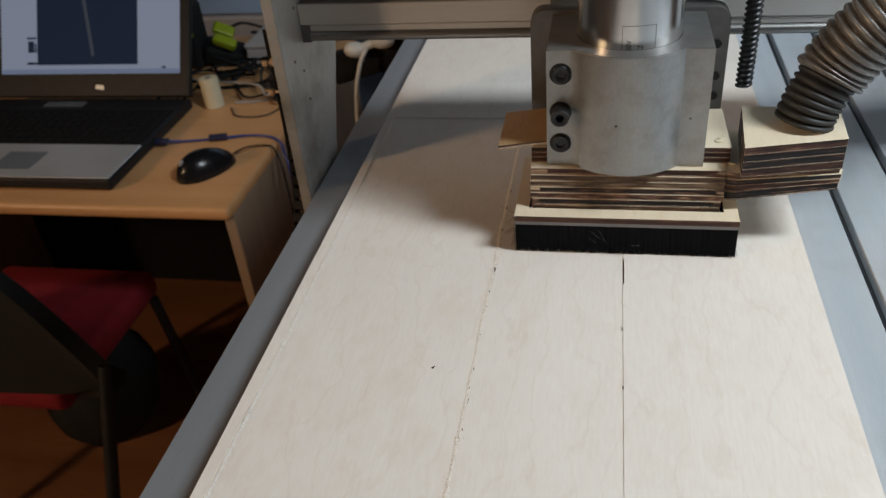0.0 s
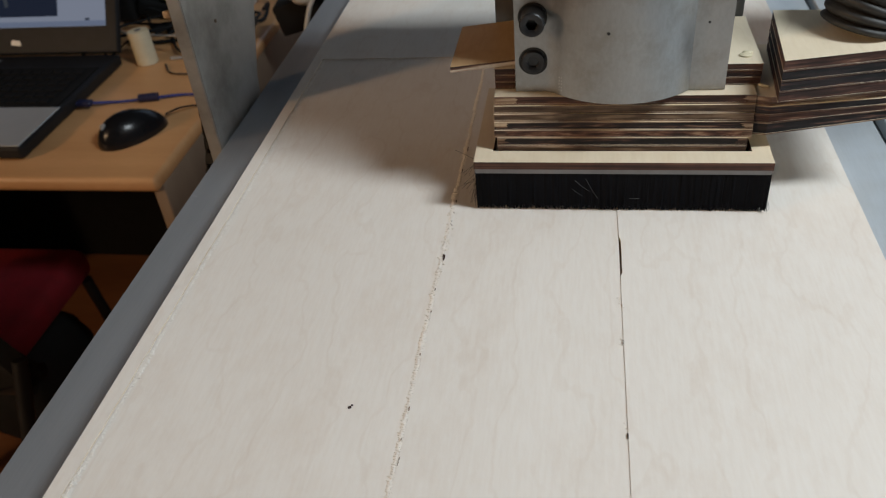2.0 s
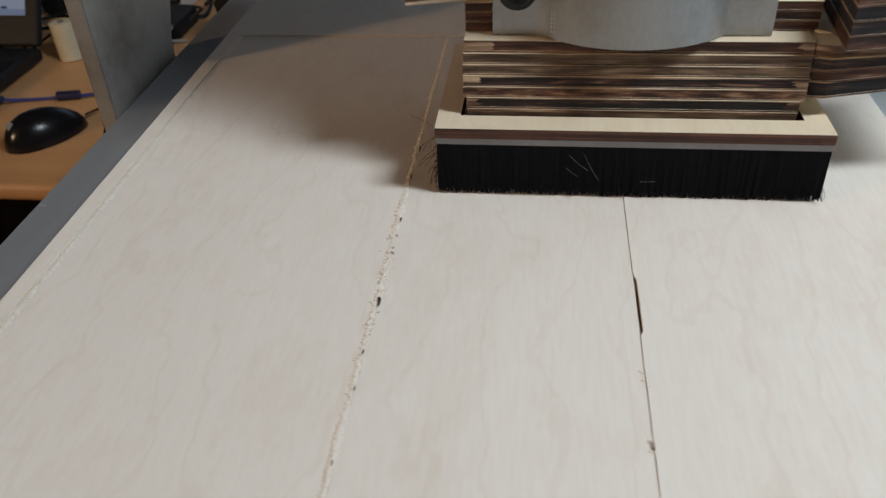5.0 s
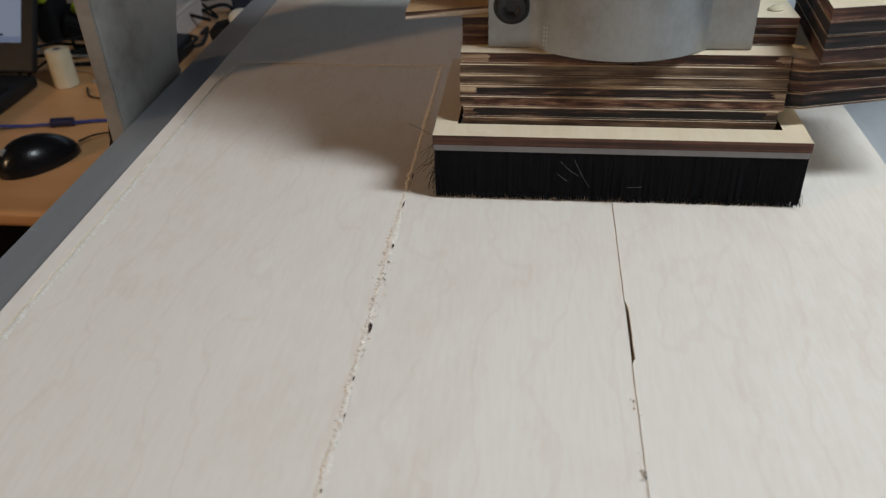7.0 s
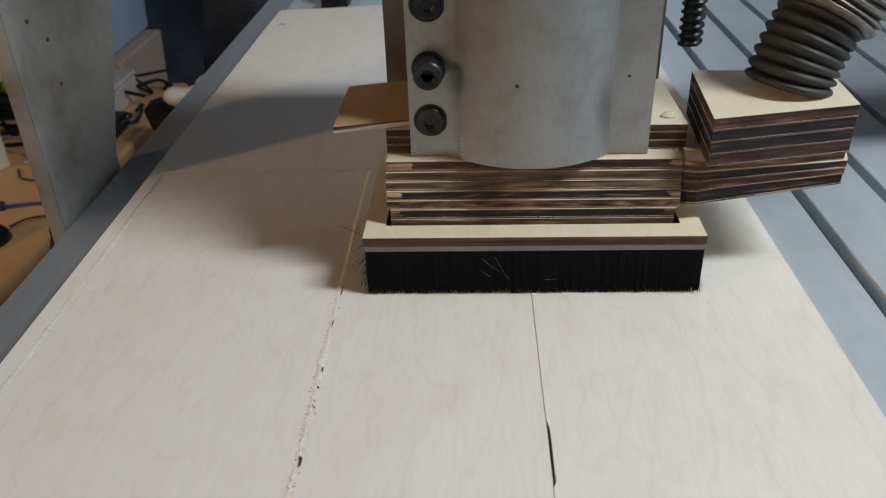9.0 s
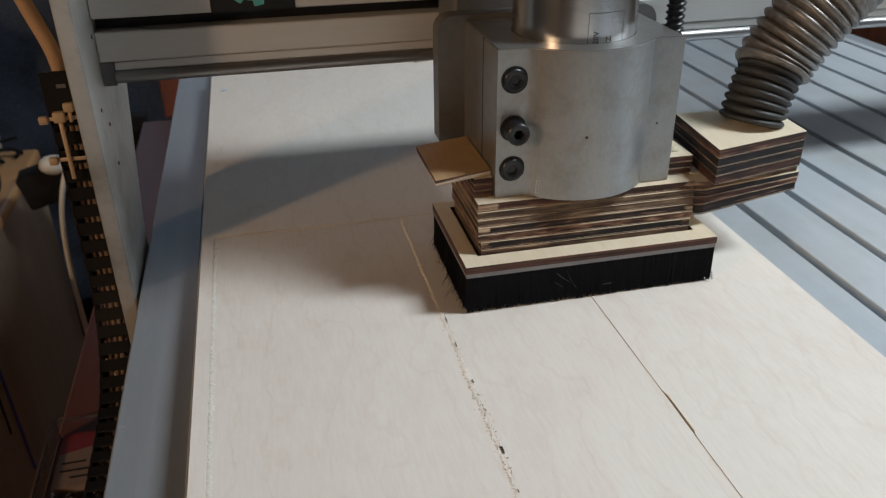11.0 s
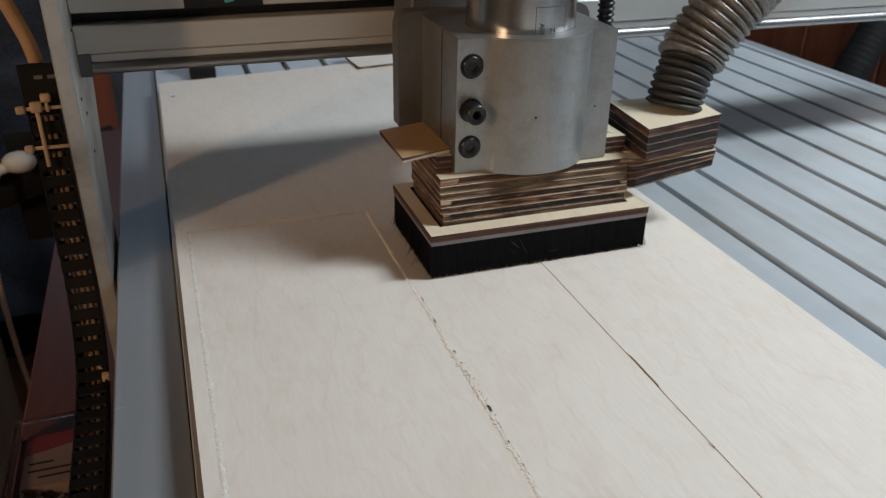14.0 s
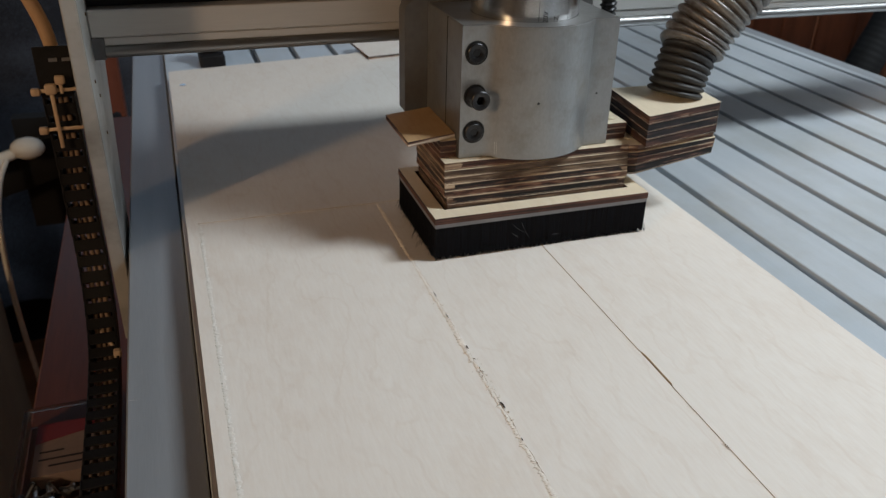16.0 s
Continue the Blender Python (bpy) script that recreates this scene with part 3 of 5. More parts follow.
for i in range(40):
    crumb(rng.gauss(-0.0005, 0.0007), rng.choice((-0.0855, -0.0855, -0.135, -0.06)) + rng.gauss(0, 0.004), 0.0001, 0.0004 * rng.uniform(0.4, 1.2), rng.random() * 3)
bmesh.ops.recalc_face_normals(crumbs, faces=crumbs.faces)
solid("wood_crumbs", crumbs, CRUMB, (SEAM, 0, 0), "pale wood crumbs and splinters along the milled seams", "wood chips", kind="stuff")

# a loose piece of plywood on the board's far end, a black clamp behind it
SHIFT = Vector((0.006, 0.032, 0))
shim = bmesh.new()
prism(shim, [(-0.008, 0.600), (0.072, 0.612), (0.066, 0.690), (-0.014, 0.678)], 0.0003, 0.0033)
top_faces(shim)
solid("plywood_offcut", shim, [PLY_EDGE, BIRCH], (0.03, 0.64, 0.0003), "small thin plywood offcut lying on the board", "plywood piece")
clampk = thing("hold_down_clamp", -0.19, 0.672, BED_Z, "black hold-down clamp with a round knob on the bed", "clamp")
part("clamp_bar", boxed(-0.205, -0.175, 0.646, 0.70, BED_Z, 0.004, bevel=0.002, seg=2), BLACK_PLASTIC, clampk)
kb = bmesh.new()
rod(kb, (-0.19, 0.672, 0.0042), (-0.19, 0.672, 0.024), 0.017, 24)
bmesh.ops.bevel(kb, geom=list(kb.edges), offset=0.003, segments=2, affect="EDGES")
part("knob", kb, BLACK_PLASTIC, clampk, smooth=40)

# ---- gantry ----
SHIFT = Vector((0, -0.003, 0.004))
gantry = thing("cnc_gantry", 0.16, 0.16, -0.09, "aluminium router gantry with side plates, beam and round guide rods", "cnc gantry")


def side_plate(x0, x1):
    bm = bmesh.new()
    pts = [(0.107, -0.095), (0.107, 0.215), (0.27, 0.215), (0.27, 0.12), (0.246, 0.076), (0.214, 0.016), (0.20, -0.012), (0.19, -0.095)]
    low = [bm.verts.new((x0, y, z)) for y, z in pts]
    f = bm.faces.new(low)
    ext = bmesh.ops.extrude_face_region(bm, geom=[f])["geom"]
    bmesh.ops.translate(bm, verts=[g for g in ext if isinstance(g, bmesh.types.BMVert)], vec=(x1 - x0, 0, 0))
    bmesh.ops.recalc_face_normals(bm, faces=bm.faces)
    bmesh.ops.bevel(bm, geom=list(bm.edges), offset=0.0008, segments=2, affect="EDGES")
    return bm


left_plate = part("side_plate", side_plate(-0.2918, -0.2818), ALU_PLATE, gantry, "worn grey aluminium side plate")
# small raised brown discs stand in for rust spots on the plate
for y, z in ((0.131, 0.098), (0.148, 0.083), (0.150, 0.055), (0.150, 0.139)):
    part("screw_head", rodded((-0.2822, y, z), (-0.2811, y, z), 0.0013, 10), BRASSY, left_plate)
part("side_plate", side_plate(0.6140, 0.6240), ALU_PLATE, gantry)
LX, RX = -0.2816, 0.6138
lower = bmesh.new()
box(lower, LX, RX, 0.158, 0.21, 0.1205, 0.1392, bevel=0.0008)
part("lower_beam", lower, ALU_BEAM, gantry, "plain grey lower beam")
part("rod_seat", boxed(-0.2735, RX, 0.1592, 0.20, 0.1145, 0.1202, bevel=0.0006), ALU_BEAM, gantry)
part("guide_rod", rodded((-0.2735, 0.1600, 0.1103), (RX, 0.1600, 0.1103), 0.0042, 28), ROD_STEEL, gantry, "polished round guide rod", smooth=40)
part("rod_stop", boxed(LX, -0.2737, 0.1585, 0.19, 0.105, 0.1202), ALU_DARK, gantry)
# black strip set back in the gap, standing for the shade between the beams
part("beam_recess", boxed(LX, RX, 0.172, 0.21, 0.1394, 0.1475), BLACK_METAL, gantry, "channel between the beams, its shade put in as a black strip")
upper = part("upper_beam", boxed(LX, RX, 0.158, 0.21, 0.1477, 0.195, bevel=0.0008), ALU_BEAM, gantry)
part("guide_rod", rodded((-0.2735, 0.1640, 0.1995), (RX, 0.1640, 0.1995), 0.0042, 28), ROD_STEEL, gantry, smooth=40)

# round emblem sticker: a black plate with a toothed ring in teal
part("sticker", boxed(-0.2085, -0.155, 0.1572, 0.1579, 0.1480, 0.192), BLACK_PLASTIC, upper, "black sticker with a teal toothed ring")
ring = bmesh.new()
cx, cz = -0.181, 0.170
out, inn = [], []
for k in range(96):
    a = 2 * math.pi * k / 96
    r = 0.0195 if (k // 6) % 2 == 0 else 0.0160
    out.append(ring.verts.new((cx + r * math.cos(a), 0.1570, cz + r * math.sin(a))))
    inn.append(ring.verts.new((cx + 0.0125 * math.cos(a), 0.1570, cz + 0.0125 * math.sin(a))))
for k in range(96):
    ring.faces.new((out[k], out[(k + 1) % 96], inn[(k + 1) % 96], inn[k]))
part("emblem", ring, TEAL, upper)

# z carriage on the beam
zc = part("carriage", boxed(-0.060, 0.060, 0.112, 0.157, 0.10, 0.56, bevel=0.002), ALU_DARK, gantry, "dark carriage block")
for x in (-0.062, 0.046):
    part("bearing_block", boxed(x, x + 0.016, 0.1115, 0.157, 0.168, 0.50, bevel=0.002), BRASSY, gantry, "brownish bearing block")
zp = bmesh.new()
pts = []
for x, z, a0 in ((0.071, 0.150, 0), (-0.074, 0.150, 90), (-0.074, 0.069, 180), (0.071, 0.069, 270)):
    r = 0.010 if z > 0.1 else 0.002
    ox, oz = x - r * (1 if x > 0 else -1), z - r * (1 if z > 0.1 else -1)
    for k in range(6):
        a = radians(a0 + 18 * k)
        pts.append((ox + r * math.cos(a), oz + r * math.sin(a)))
low = [zp.verts.new((x, 0.0965, z)) for x, z in pts]
f = zp.faces.new(low)
ext = bmesh.ops.extrude_face_region(zp, geom=[f])["geom"]
bmesh.ops.translate(zp, verts=[g for g in ext if isinstance(g, bmesh.types.BMVert)], vec=(0, 0.0145, 0))
bmesh.ops.recalc_face_normals(zp, faces=zp.faces)
zplate = part("z_plate", zp, ALU_ZPLATE, gantry, "dark grey mounting plate behind the clamp")
for x, z in ((0.063, 0.123), (0.064, 0.098), (0.064, 0.082)):
    part("plate_bolt", rodded((x, 0.0945, z), (x, 0.0967, z), 0.0032, 14), BLACK_METAL, zplate)

# the vertical lead screw, with its thread
sc = bmesh.new()
rings = []
for i in range(420):
    z = 0.088 + 0.0005 * i
    row = []
    for k in range(14):
        a = 2 * math.pi * k / 14
        ph = (z / 0.0042 - a / (2 * math.pi)) % 1.0
        r = 0.0050 + 0.0014 * min(1.0, max(0.0, 1.6 - abs(ph - 0.5) * 5.0))
        row.append(sc.verts.new((0.086 + r * math.cos(a), 0.100 + r * math.sin(a), z)))
    rings.append(row)
for a, b in zip(rings, rings[1:]):
    for k in range(14):
        sc.faces.new((a[k], a[(k + 1) % 14], b[(k + 1) % 14], b[k]))
sc.faces.new(rings[0][::-1])
part("lead_screw", sc, BLACK_STEEL, gantry, "black threaded lead screw", smooth=60)

# ---- spindle clamp ----
SHIFT = Vector((0, 0, 0.0022))
CY, CX, CR, SR = 0.0552, -0.0015, 0.0490, 0.0360
clamp = thing("spindle_clamp", CX, 0.06, 0.061, "machined grey aluminium spindle clamp with three black cap screws", "spindle clamp")


def clamp_outline():
    x0, x1, yf, yb = -0.0570, 0.0532, 0.0222, 0.0962
    out = [(x0, yb), (x0, yf)]
    h = math.sqrt(CR ** 2 - (CY - yf) ** 2)
    a0 = math.atan2(yf - CY, -h)
    out.append((CX - h - 0.0035, yf))
    out.append((CX - h - 0.0012, yf - 0.0006))
    a1 = math.atan2(yf - CY, h)
    n = 34
    for k in range(n + 1):
        a = (a0 + 0.06) + (a1 - (a0 + 0.06)) * k / n
        out.append((CX + CR * math.cos(a), CY + CR * math.sin(a)))
    out.append((CX + h + 0.0003, yf))
    out += [(x1, yf), (x1, yb)]
    return out


Z0, Z1 = 0.0612, 0.1490
bm = bmesh.new()
pts = clamp_outline()
ob_lo = [bm.verts.new((x, y, Z0)) for x, y in pts]
ob_hi = [bm.verts.new((x, y, Z1)) for x, y in pts]
n = len(pts)
walls = [bm.faces.new((ob_lo[k], ob_lo[(k + 1) % n], ob_hi[(k + 1) % n], ob_hi[k])) for k in range(n)]
bm.faces.new(ob_lo)
NB = 48
bore_hi = [bm.verts.new((CX + (SR + 0.0003) * math.cos(2 * math.pi * k / NB), CY + (SR + 0.0003) * math.sin(2 * math.pi * k / NB), Z1)) for k in range(NB)]
bore_lo = [bm.verts.new((v.co.x, v.co.y, Z0 + 0.002)) for v in bore_hi]
for k in range(NB):
    bm.faces.new((bore_hi[k], bore_hi[(k + 1) % NB], bore_lo[(k + 1) % NB], bore_lo[k]))
loop = [bm.edges.get((ob_hi[k], ob_hi[(k + 1) % n])) for k in range(n)] + [bm.edges.get((bore_hi[k], bore_hi[(k + 1) % NB])) for k in range(NB)]
bmesh.ops.triangle_fill(bm, use_beauty=True, edges=loop)
bmesh.ops.recalc_face_normals(bm, faces=bm.faces)
bmesh.ops.bevel(bm, geom=[e for e in loop[:n] if e.is_valid], offset=0.0007, segments=2, affect="EDGES")
cbody = part("clamp_body", bm, ALU_CLAMP, clamp, smooth=28)


def cap_screw(x, z, y_face, parent):
    """A hexagon-socket cap screw whose head ends at y_face."""
    bm = bmesh.new()
    seg, r, hr, d = 36, 0.0064, 0.0031, min(0.006, 0.0218 - y_face)
    front = [bm.verts.new((x + (r - 0.0006) * math.cos(2 * math.pi * k / seg), y_face, z + (r - 0.0006) * math.sin(2 * math.pi * k / seg))) for k in range(seg)]
    side = [bm.verts.new((x + r * math.cos(2 * math.pi * k / seg), y_face + 0.0006, z + r * math.sin(2 * math.pi * k / seg))) for k in range(seg)]
    back = [bm.verts.new((v.co.x, y_face + 0.014, v.co.z)) for v in side]
    lip = [bm.verts.new((x + (hr + 0.0009) * math.cos(2 * math.pi * k / seg), y_face, z + (hr + 0.0009) * math.sin(2 * math.pi * k / seg))) for k in range(seg)]

    def hexr(k):
        a = (2 * math.pi * k / seg) % (math.pi / 3) - math.pi / 6
        return hr * math.cos(math.pi / 6) / math.cos(a)
    hexa = [bm.verts.new((x + hexr(k) * math.cos(2 * math.pi * k / seg), y_face + 0.0007, z + hexr(k) * math.sin(2 * math.pi * k / seg))) for k in range(seg)]
    deep = [bm.verts.new((v.co.x, y_face + d, v.co.z)) for v in hexa]
    for a, b in ((back, side), (side, front), (front, lip), (lip, hexa), (hexa, deep)):
        for k in range(seg):
            bm.faces.new((a[k], a[(k + 1) % seg], b[(k + 1) % seg], b[k]))
    bm.faces.new(deep)
    bmesh.ops.recalc_face_normals(bm, faces=bm.faces)
    return part("cap_screw", bm, BLACK_STEEL, parent, "black hexagon-socket cap screw", smooth=35)


def counterbore(x, z, parent):
    """A proud black ring with a thin lip round a screw head: the recess's shade as colour."""
    bm = bmesh.new()
    seg = 36
    y = 0.0222
    a = [bm.verts.new((x + 0.0078 * math.cos(2 * math.pi * k / seg), y - 0.00025, z + 0.0078 * math.sin(2 * math.pi * k / seg))) for k in range(seg)]
    b = [bm.verts.new((x + 0.0075 * math.cos(2 * math.pi * k / seg), y - 0.0004, z + 0.0075 * math.sin(2 * math.pi * k / seg))) for k in range(seg)]
    c = [bm.verts.new((x + 0.0060 * math.cos(2 * math.pi * k / seg), y - 0.0003, z + 0.0060 * math.sin(2 * math.pi * k / seg))) for k in range(seg)]
    for p, q in ((a, b), (b, c)):
        for k in range(seg):
            bm.faces.new((p[k], p[(k + 1) % seg], q[(k + 1) % seg], q[k]))
    bmesh.ops.recalc_face_normals(bm, faces=bm.faces)
    return part("counterbore", bm, BLACK_METAL, parent)


for z, y in ((0.1316, 0.0202), (0.1035, 0.0105), (0.0790, 0.0202)):
    counterbore(-0.0472, z, clamp)
    cap_screw(-0.0472, z, y, clamp)
# black pins flush with the face give the shade of two small holes
for x, z, r in ((-0.0088, 0.1000, 0.0009), (0.0415, 0.0985, 0.0007)):
    d = CY - math.sqrt(CR ** 2 - (x - CX) ** 2) if abs(x) < 0.03 else 0.0222
    part("pin_hole", rodded((x, d - 0.00015, z), (x, d + 0.002, z), r, 10), BLACK_METAL, clamp)

# no slit is cut: a thin black box on the side carries its shade
part("clamp_slit", boxed(-0.05712, -0.0560, 0.0505, 0.0518, 0.0614, 0.1486), BLACK_METAL, clamp, "narrow black strip put in for the shaded clamping slit")
marks = bmesh.new()
for k in range(5):
    for dx in (0.0, 0.0011):
        x = -0.0335 + dx
        y = CY - math.sqrt(CR ** 2 - (x - CX) ** 2) - 0.00012
        box(marks, x, x + 0.0007, y - 0.0001, y + 0.0004, 0.0635 + 0.0018 * k + dx * 0.4, 0.0646 + 0.0018 * k)
part("stamped_marks", marks, STAMP, clamp, "faint pale stamped marks")

# ---- spindle motor ----
spindle = thing("spindle_motor", CX, CY, 0.064, "round polished steel spindle motor with an engraved label", "spindle motor")
part("housing", rodded((CX, CY, 0.064), (CX, CY, 0.42), SR, 72), STEEL_BRUSHED, spindle, smooth=40)


def on_housing(x, z):
    """Wraps flat label coordinates (length round the housing, height) onto the housing."""
    a = -math.pi / 2 + x / SR
    return Vector((CX + (SR + 0.00012) * math.cos(a), CY + (SR + 0.00012) * math.sin(a), z))


def engraved(text, size, x, z, turn):
    cu = bpy.data.curves.new("engraving", "FONT")
    cu.body, cu.size = text, size
    tmp = new("engraving", cu)
    me = bpy.data.meshes.new_from_object(tmp.evaluated_get(bpy.context.evaluated_depsgraph_get()))
    bpy.data.objects.remove(tmp)
    bm = bmesh.new()
    bm.from_mesh(me)
    c, s = math.cos(turn), math.sin(turn)
    for v in bm.verts:
        v.co = on_housing(x + c * v.co.x - s * v.co.y, z + s * v.co.x + c * v.co.y)
    part("engraving", bm, BLACK_METAL, spindle, "dark engraved letters")


engraved("220V", 0.0046, 0.0004, 0.1462, math.pi / 2)
engraved("HZ", 0.0046, 0.0082, 0.1462, math.pi / 2)
fr = bmesh.new()
for x0, x1, z0, z1 in ((-0.0057, -0.0055, 0.147, 0.1655), (0.0165, 0.0167, 0.147, 0.1655), (-0.0057, 0.0167, 0.1653, 0.1655)):
    for i in range(12):
        q = [on_housing(x0 + (x1 - x0) * u / 12, z) for u, z in ((i, z0), (i + 1, z0), (i + 1, z1), (i, z1))]
        fr.faces.new([fr.verts.new(p) for p in q])
part("label_frame", fr, BLACK_METAL, spindle)

# ---- dust shoe ----
shoe = thing("dust_shoe", 0.0, 0.045, 0.0, "layered laser-cut plywood dust shoe with a black bristle skirt", "dust shoe")


def laminate(name, pts, z0, z1, core, parent=shoe, veneer=0.14, edge=None, label=""):
    """One laser-cut sheet: a burnt core, set back a little, between two thin pale veneers."""
    cx = sum(p[0] for p in pts) / len(pts)
    cy = sum(p[1] for p in pts) / len(pts)
    wob = random.Random(round(z0 * 1e5))
    t, u = (z1 - z0) * veneer * wob.uniform(0.5, 1.15), (z1 - z0) * veneer * wob.uniform(0.5, 1.15)
    sheet = None
    for a, b, back, mat in ((z0 + t, z1 - u, 0.00022, core), (z0, z0 + t, 0.0, edge or VENEER_EDGE), (z1 - u, z1 - 0.00012, 0.00003, edge or VENEER_EDGE)):
        bm = bmesh.new()
        prism(bm, [(x - back * (1 if x > cx else -1), y - back * (1 if y > cy else -1)) for x, y in pts], a, b)
        top_faces(bm)
        made = part("veneer" if sheet else name, bm, [mat, BIRCH_SHOE], sheet or parent, "" if sheet else label)
        sheet = sheet or made
    return sheet


def rect(x0, x1, y0, y1):
    return [(x0, y0), (x1, y0), (x1, y1), (x0, y1)]


plate = bmesh.new()
ring_o = [(-0.0800, 0.0), (0.0800, 0.0), (0.0800, 0.0905), (-0.0800, 0.0905)]
ring_i = [(-0.0700, 0.0122), (0.0702, 0.0122), (0.0702, 0.0815), (-0.0700, 0.0815)]
lv = [[plate.verts.new((x, y, z)) for x, y in r] for r in (ring_o, ring_i) for z in (0.0247, 0.0293)]
for k in range(4):
    n_ = (k + 1) % 4
    plate.faces.new((lv[0][k], lv[0][n_], lv[1][n_], lv[1][k]))
    plate.faces.new((lv[2][k], lv[3][k], lv[3][n_], lv[2][n_]))
    plate.faces.new((lv[1][k], lv[1][n_], lv[3][n_], lv[3][k]))
    plate.faces.new((lv[0][k], lv[2][k], lv[2][n_], lv[0][n_]))
bmesh.ops.recalc_face_normals(plate, faces=plate.faces)
top_faces(plate)
part("skirt_plate", plate, [PLY_BROWN, BIRCH_SHOE], shoe, "pale plywood plate with a dark burnt edge")
for a in (rect(-0.0797, 0.0797, 0.0004, 0.0034), rect(-0.0797, 0.0797, 0.0870, 0.0900), rect(-0.0797, -0.0767, 0.0036, 0.0868), rect(0.0767, 0.0797, 0.0036, 0.0868)):
    bm = bmesh.new()
    prism(bm, a, 0.0218, 0.0246)
    part("strip_holder", bm, GREY_STRIP, shoe, "thin light grey brush holder")
LAYERS = [(-0.0675, 0.0671, 0.0128, 0.0235, 0.0323, CORE_OLIVE), (-0.0676, 0.0672, 0.0131, 0.0323, 0.0372, CORE_BLACK), (-0.0692, 0.0690, 0.0137, 0.0372, 0.0417, CORE_RED),
          (-0.0690, 0.0690, 0.0144, 0.0417, 0.0464, CORE_BLACK), (-0.0693, 0.0690, 0.0150, 0.0464, 0.0510, CORE_OLIVE),
          (-0.0691, 0.0691, 0.0157, 0.0510, 0.0556, CORE_OLIVE), (-0.0686, 0.0690, 0.0168, 0.0556, 0.0608, CORE_BROWN)]
for x0, x1, y0, z0, z1, core in LAYERS:
    laminate("ply_layer", rect(x0, x1, y0, 0.080), z0, z1, core)
for x0, x1, y0, z0, z1, core in LAYERS[1:]:
    if core in (CORE_BLACK, CORE_RED, CORE_BROWN):
        for xa, xb in ((x0 + 0.0001, x0 + 0.0052 + 0.25 * (z1 - 0.03)), (x1 - 0.0068, x1 - 0.0001)):
            end = bmesh.new()
            ragged = random.Random(round(z0 * 1e5) + (xa > 0))
            inner, outer = (xa, xb) if xa > 0 else (xb, xa)
            lo, hi = z0 + (z1 - z0) * 0.16, z0 + (z1 - z0) * 0.84
            shape = [(outer, hi), (outer, lo)] + [(inner + ragged.uniform(0.0, 0.0032) * (1 if xa > 0 else -1), lo + (hi - lo) * k / 8) for k in range(9)]
            face = end.faces.new([end.verts.new((x, y0 + 0.00006, z)) for x, z in shape])
            ext = bmesh.ops.extrude_face_region(end, geom=[face])["geom"]
            bmesh.ops.translate(end, verts=[g for g in ext if isinstance(g, bmesh.types.BMVert)], vec=(0, 0.0012, 0))
            bmesh.ops.recalc_face_normals(end, faces=end.faces)
            part("unburnt_end", end, VENEER_EDGE, shoe, "pale unburnt end of a plywood sheet")
# the arm bends back a little towards its end
for z0, z1, e, core in ((0.0375, 0.0448, 0.0005, CORE_BLACK), (0.0448, 0.0496, 0.0002, CORE_BROWN), (0.0496, 0.0548, 0.0, CORE_BLACK), (0.0548, 0.0600, 0.0012, VENEER_EDGE)):
    arm = laminate("arm_layer", [(0.0692, 0.0160 + e), (0.0760, 0.0140 + e), (0.1462 - e, 0.0225 + e), (0.1485 - e, 0.030), (0.1500, 0.078), (0.0692, 0.082)], z0, z1, core)
    for layer in (arm, *arm.children):
        for v in layer.data.vertices:
            v.co.z = 0.0600 - (0.0600 - v.co.z) * (1 - 0.30 * max(0.0, (v.co.x - 0.069) / 0.08))
for z0, z1, core in ((0.0602, 0.0660, CORE_BROWN), (0.0660, 0.0718, CORE_BLACK), (0.0718, 0.0775, CORE_BLACK), (0.0775, 0.0832, CORE_BROWN)):
    laminate("hose_socket", [(0.0775, 0.0085), (0.1462, 0.0235), (0.1500, 0.0720), (0.0828, 0.0745)], z0, z1, core, veneer=0.11, edge=CORE_BROWN)
for z0, z1 in ((0.0610, 0.0650), (0.0651, 0.0690), (0.0691, 0.0730)):
    laminate("flap_block", rect(-0.0688, -0.0574, 0.026, 0.086), z0, z1, CORE_BROWN, veneer=0.13, edge=CORE_RED)
    laminate("packing_block", rect(0.0536, 0.0722, 0.028, 0.092), z0, z1, CORE_BROWN, veneer=0.13, edge=CORE_RED)
flap = bmesh.new()
prism(flap, [(-0.0925, 0.0215), (-0.0576, 0.0300), (-0.0576, 0.0870), (-0.0925, 0.0775)], 0.0732, 0.0764)
top_faces(flap)
part("flap", flap, [PLY_EDGE, BIRCH_TAN], shoe, "tan plywood flap")

glue = bmesh.new()
for x, y, z, r in ((0.0735, 0.0265, 0.0612, 0.0016), (0.0752, 0.0260, 0.0611, 0.0012), (0.0722, 0.0272, 0.0614, 0.0011), (0.0645, 0.038, 0.0732, 0.0026), (0.0662, 0.042, 0.0731, 0.0020)):
    bmesh.ops.create_icosphere(glue, subdivisions=2, radius=1.0, matrix=Matrix.LocRotScale((x, y, z), None, (r * 1.4, r, r * 0.45)))
part("glue_bead", glue, GLUE, shoe, "cream glue beads", smooth=60)

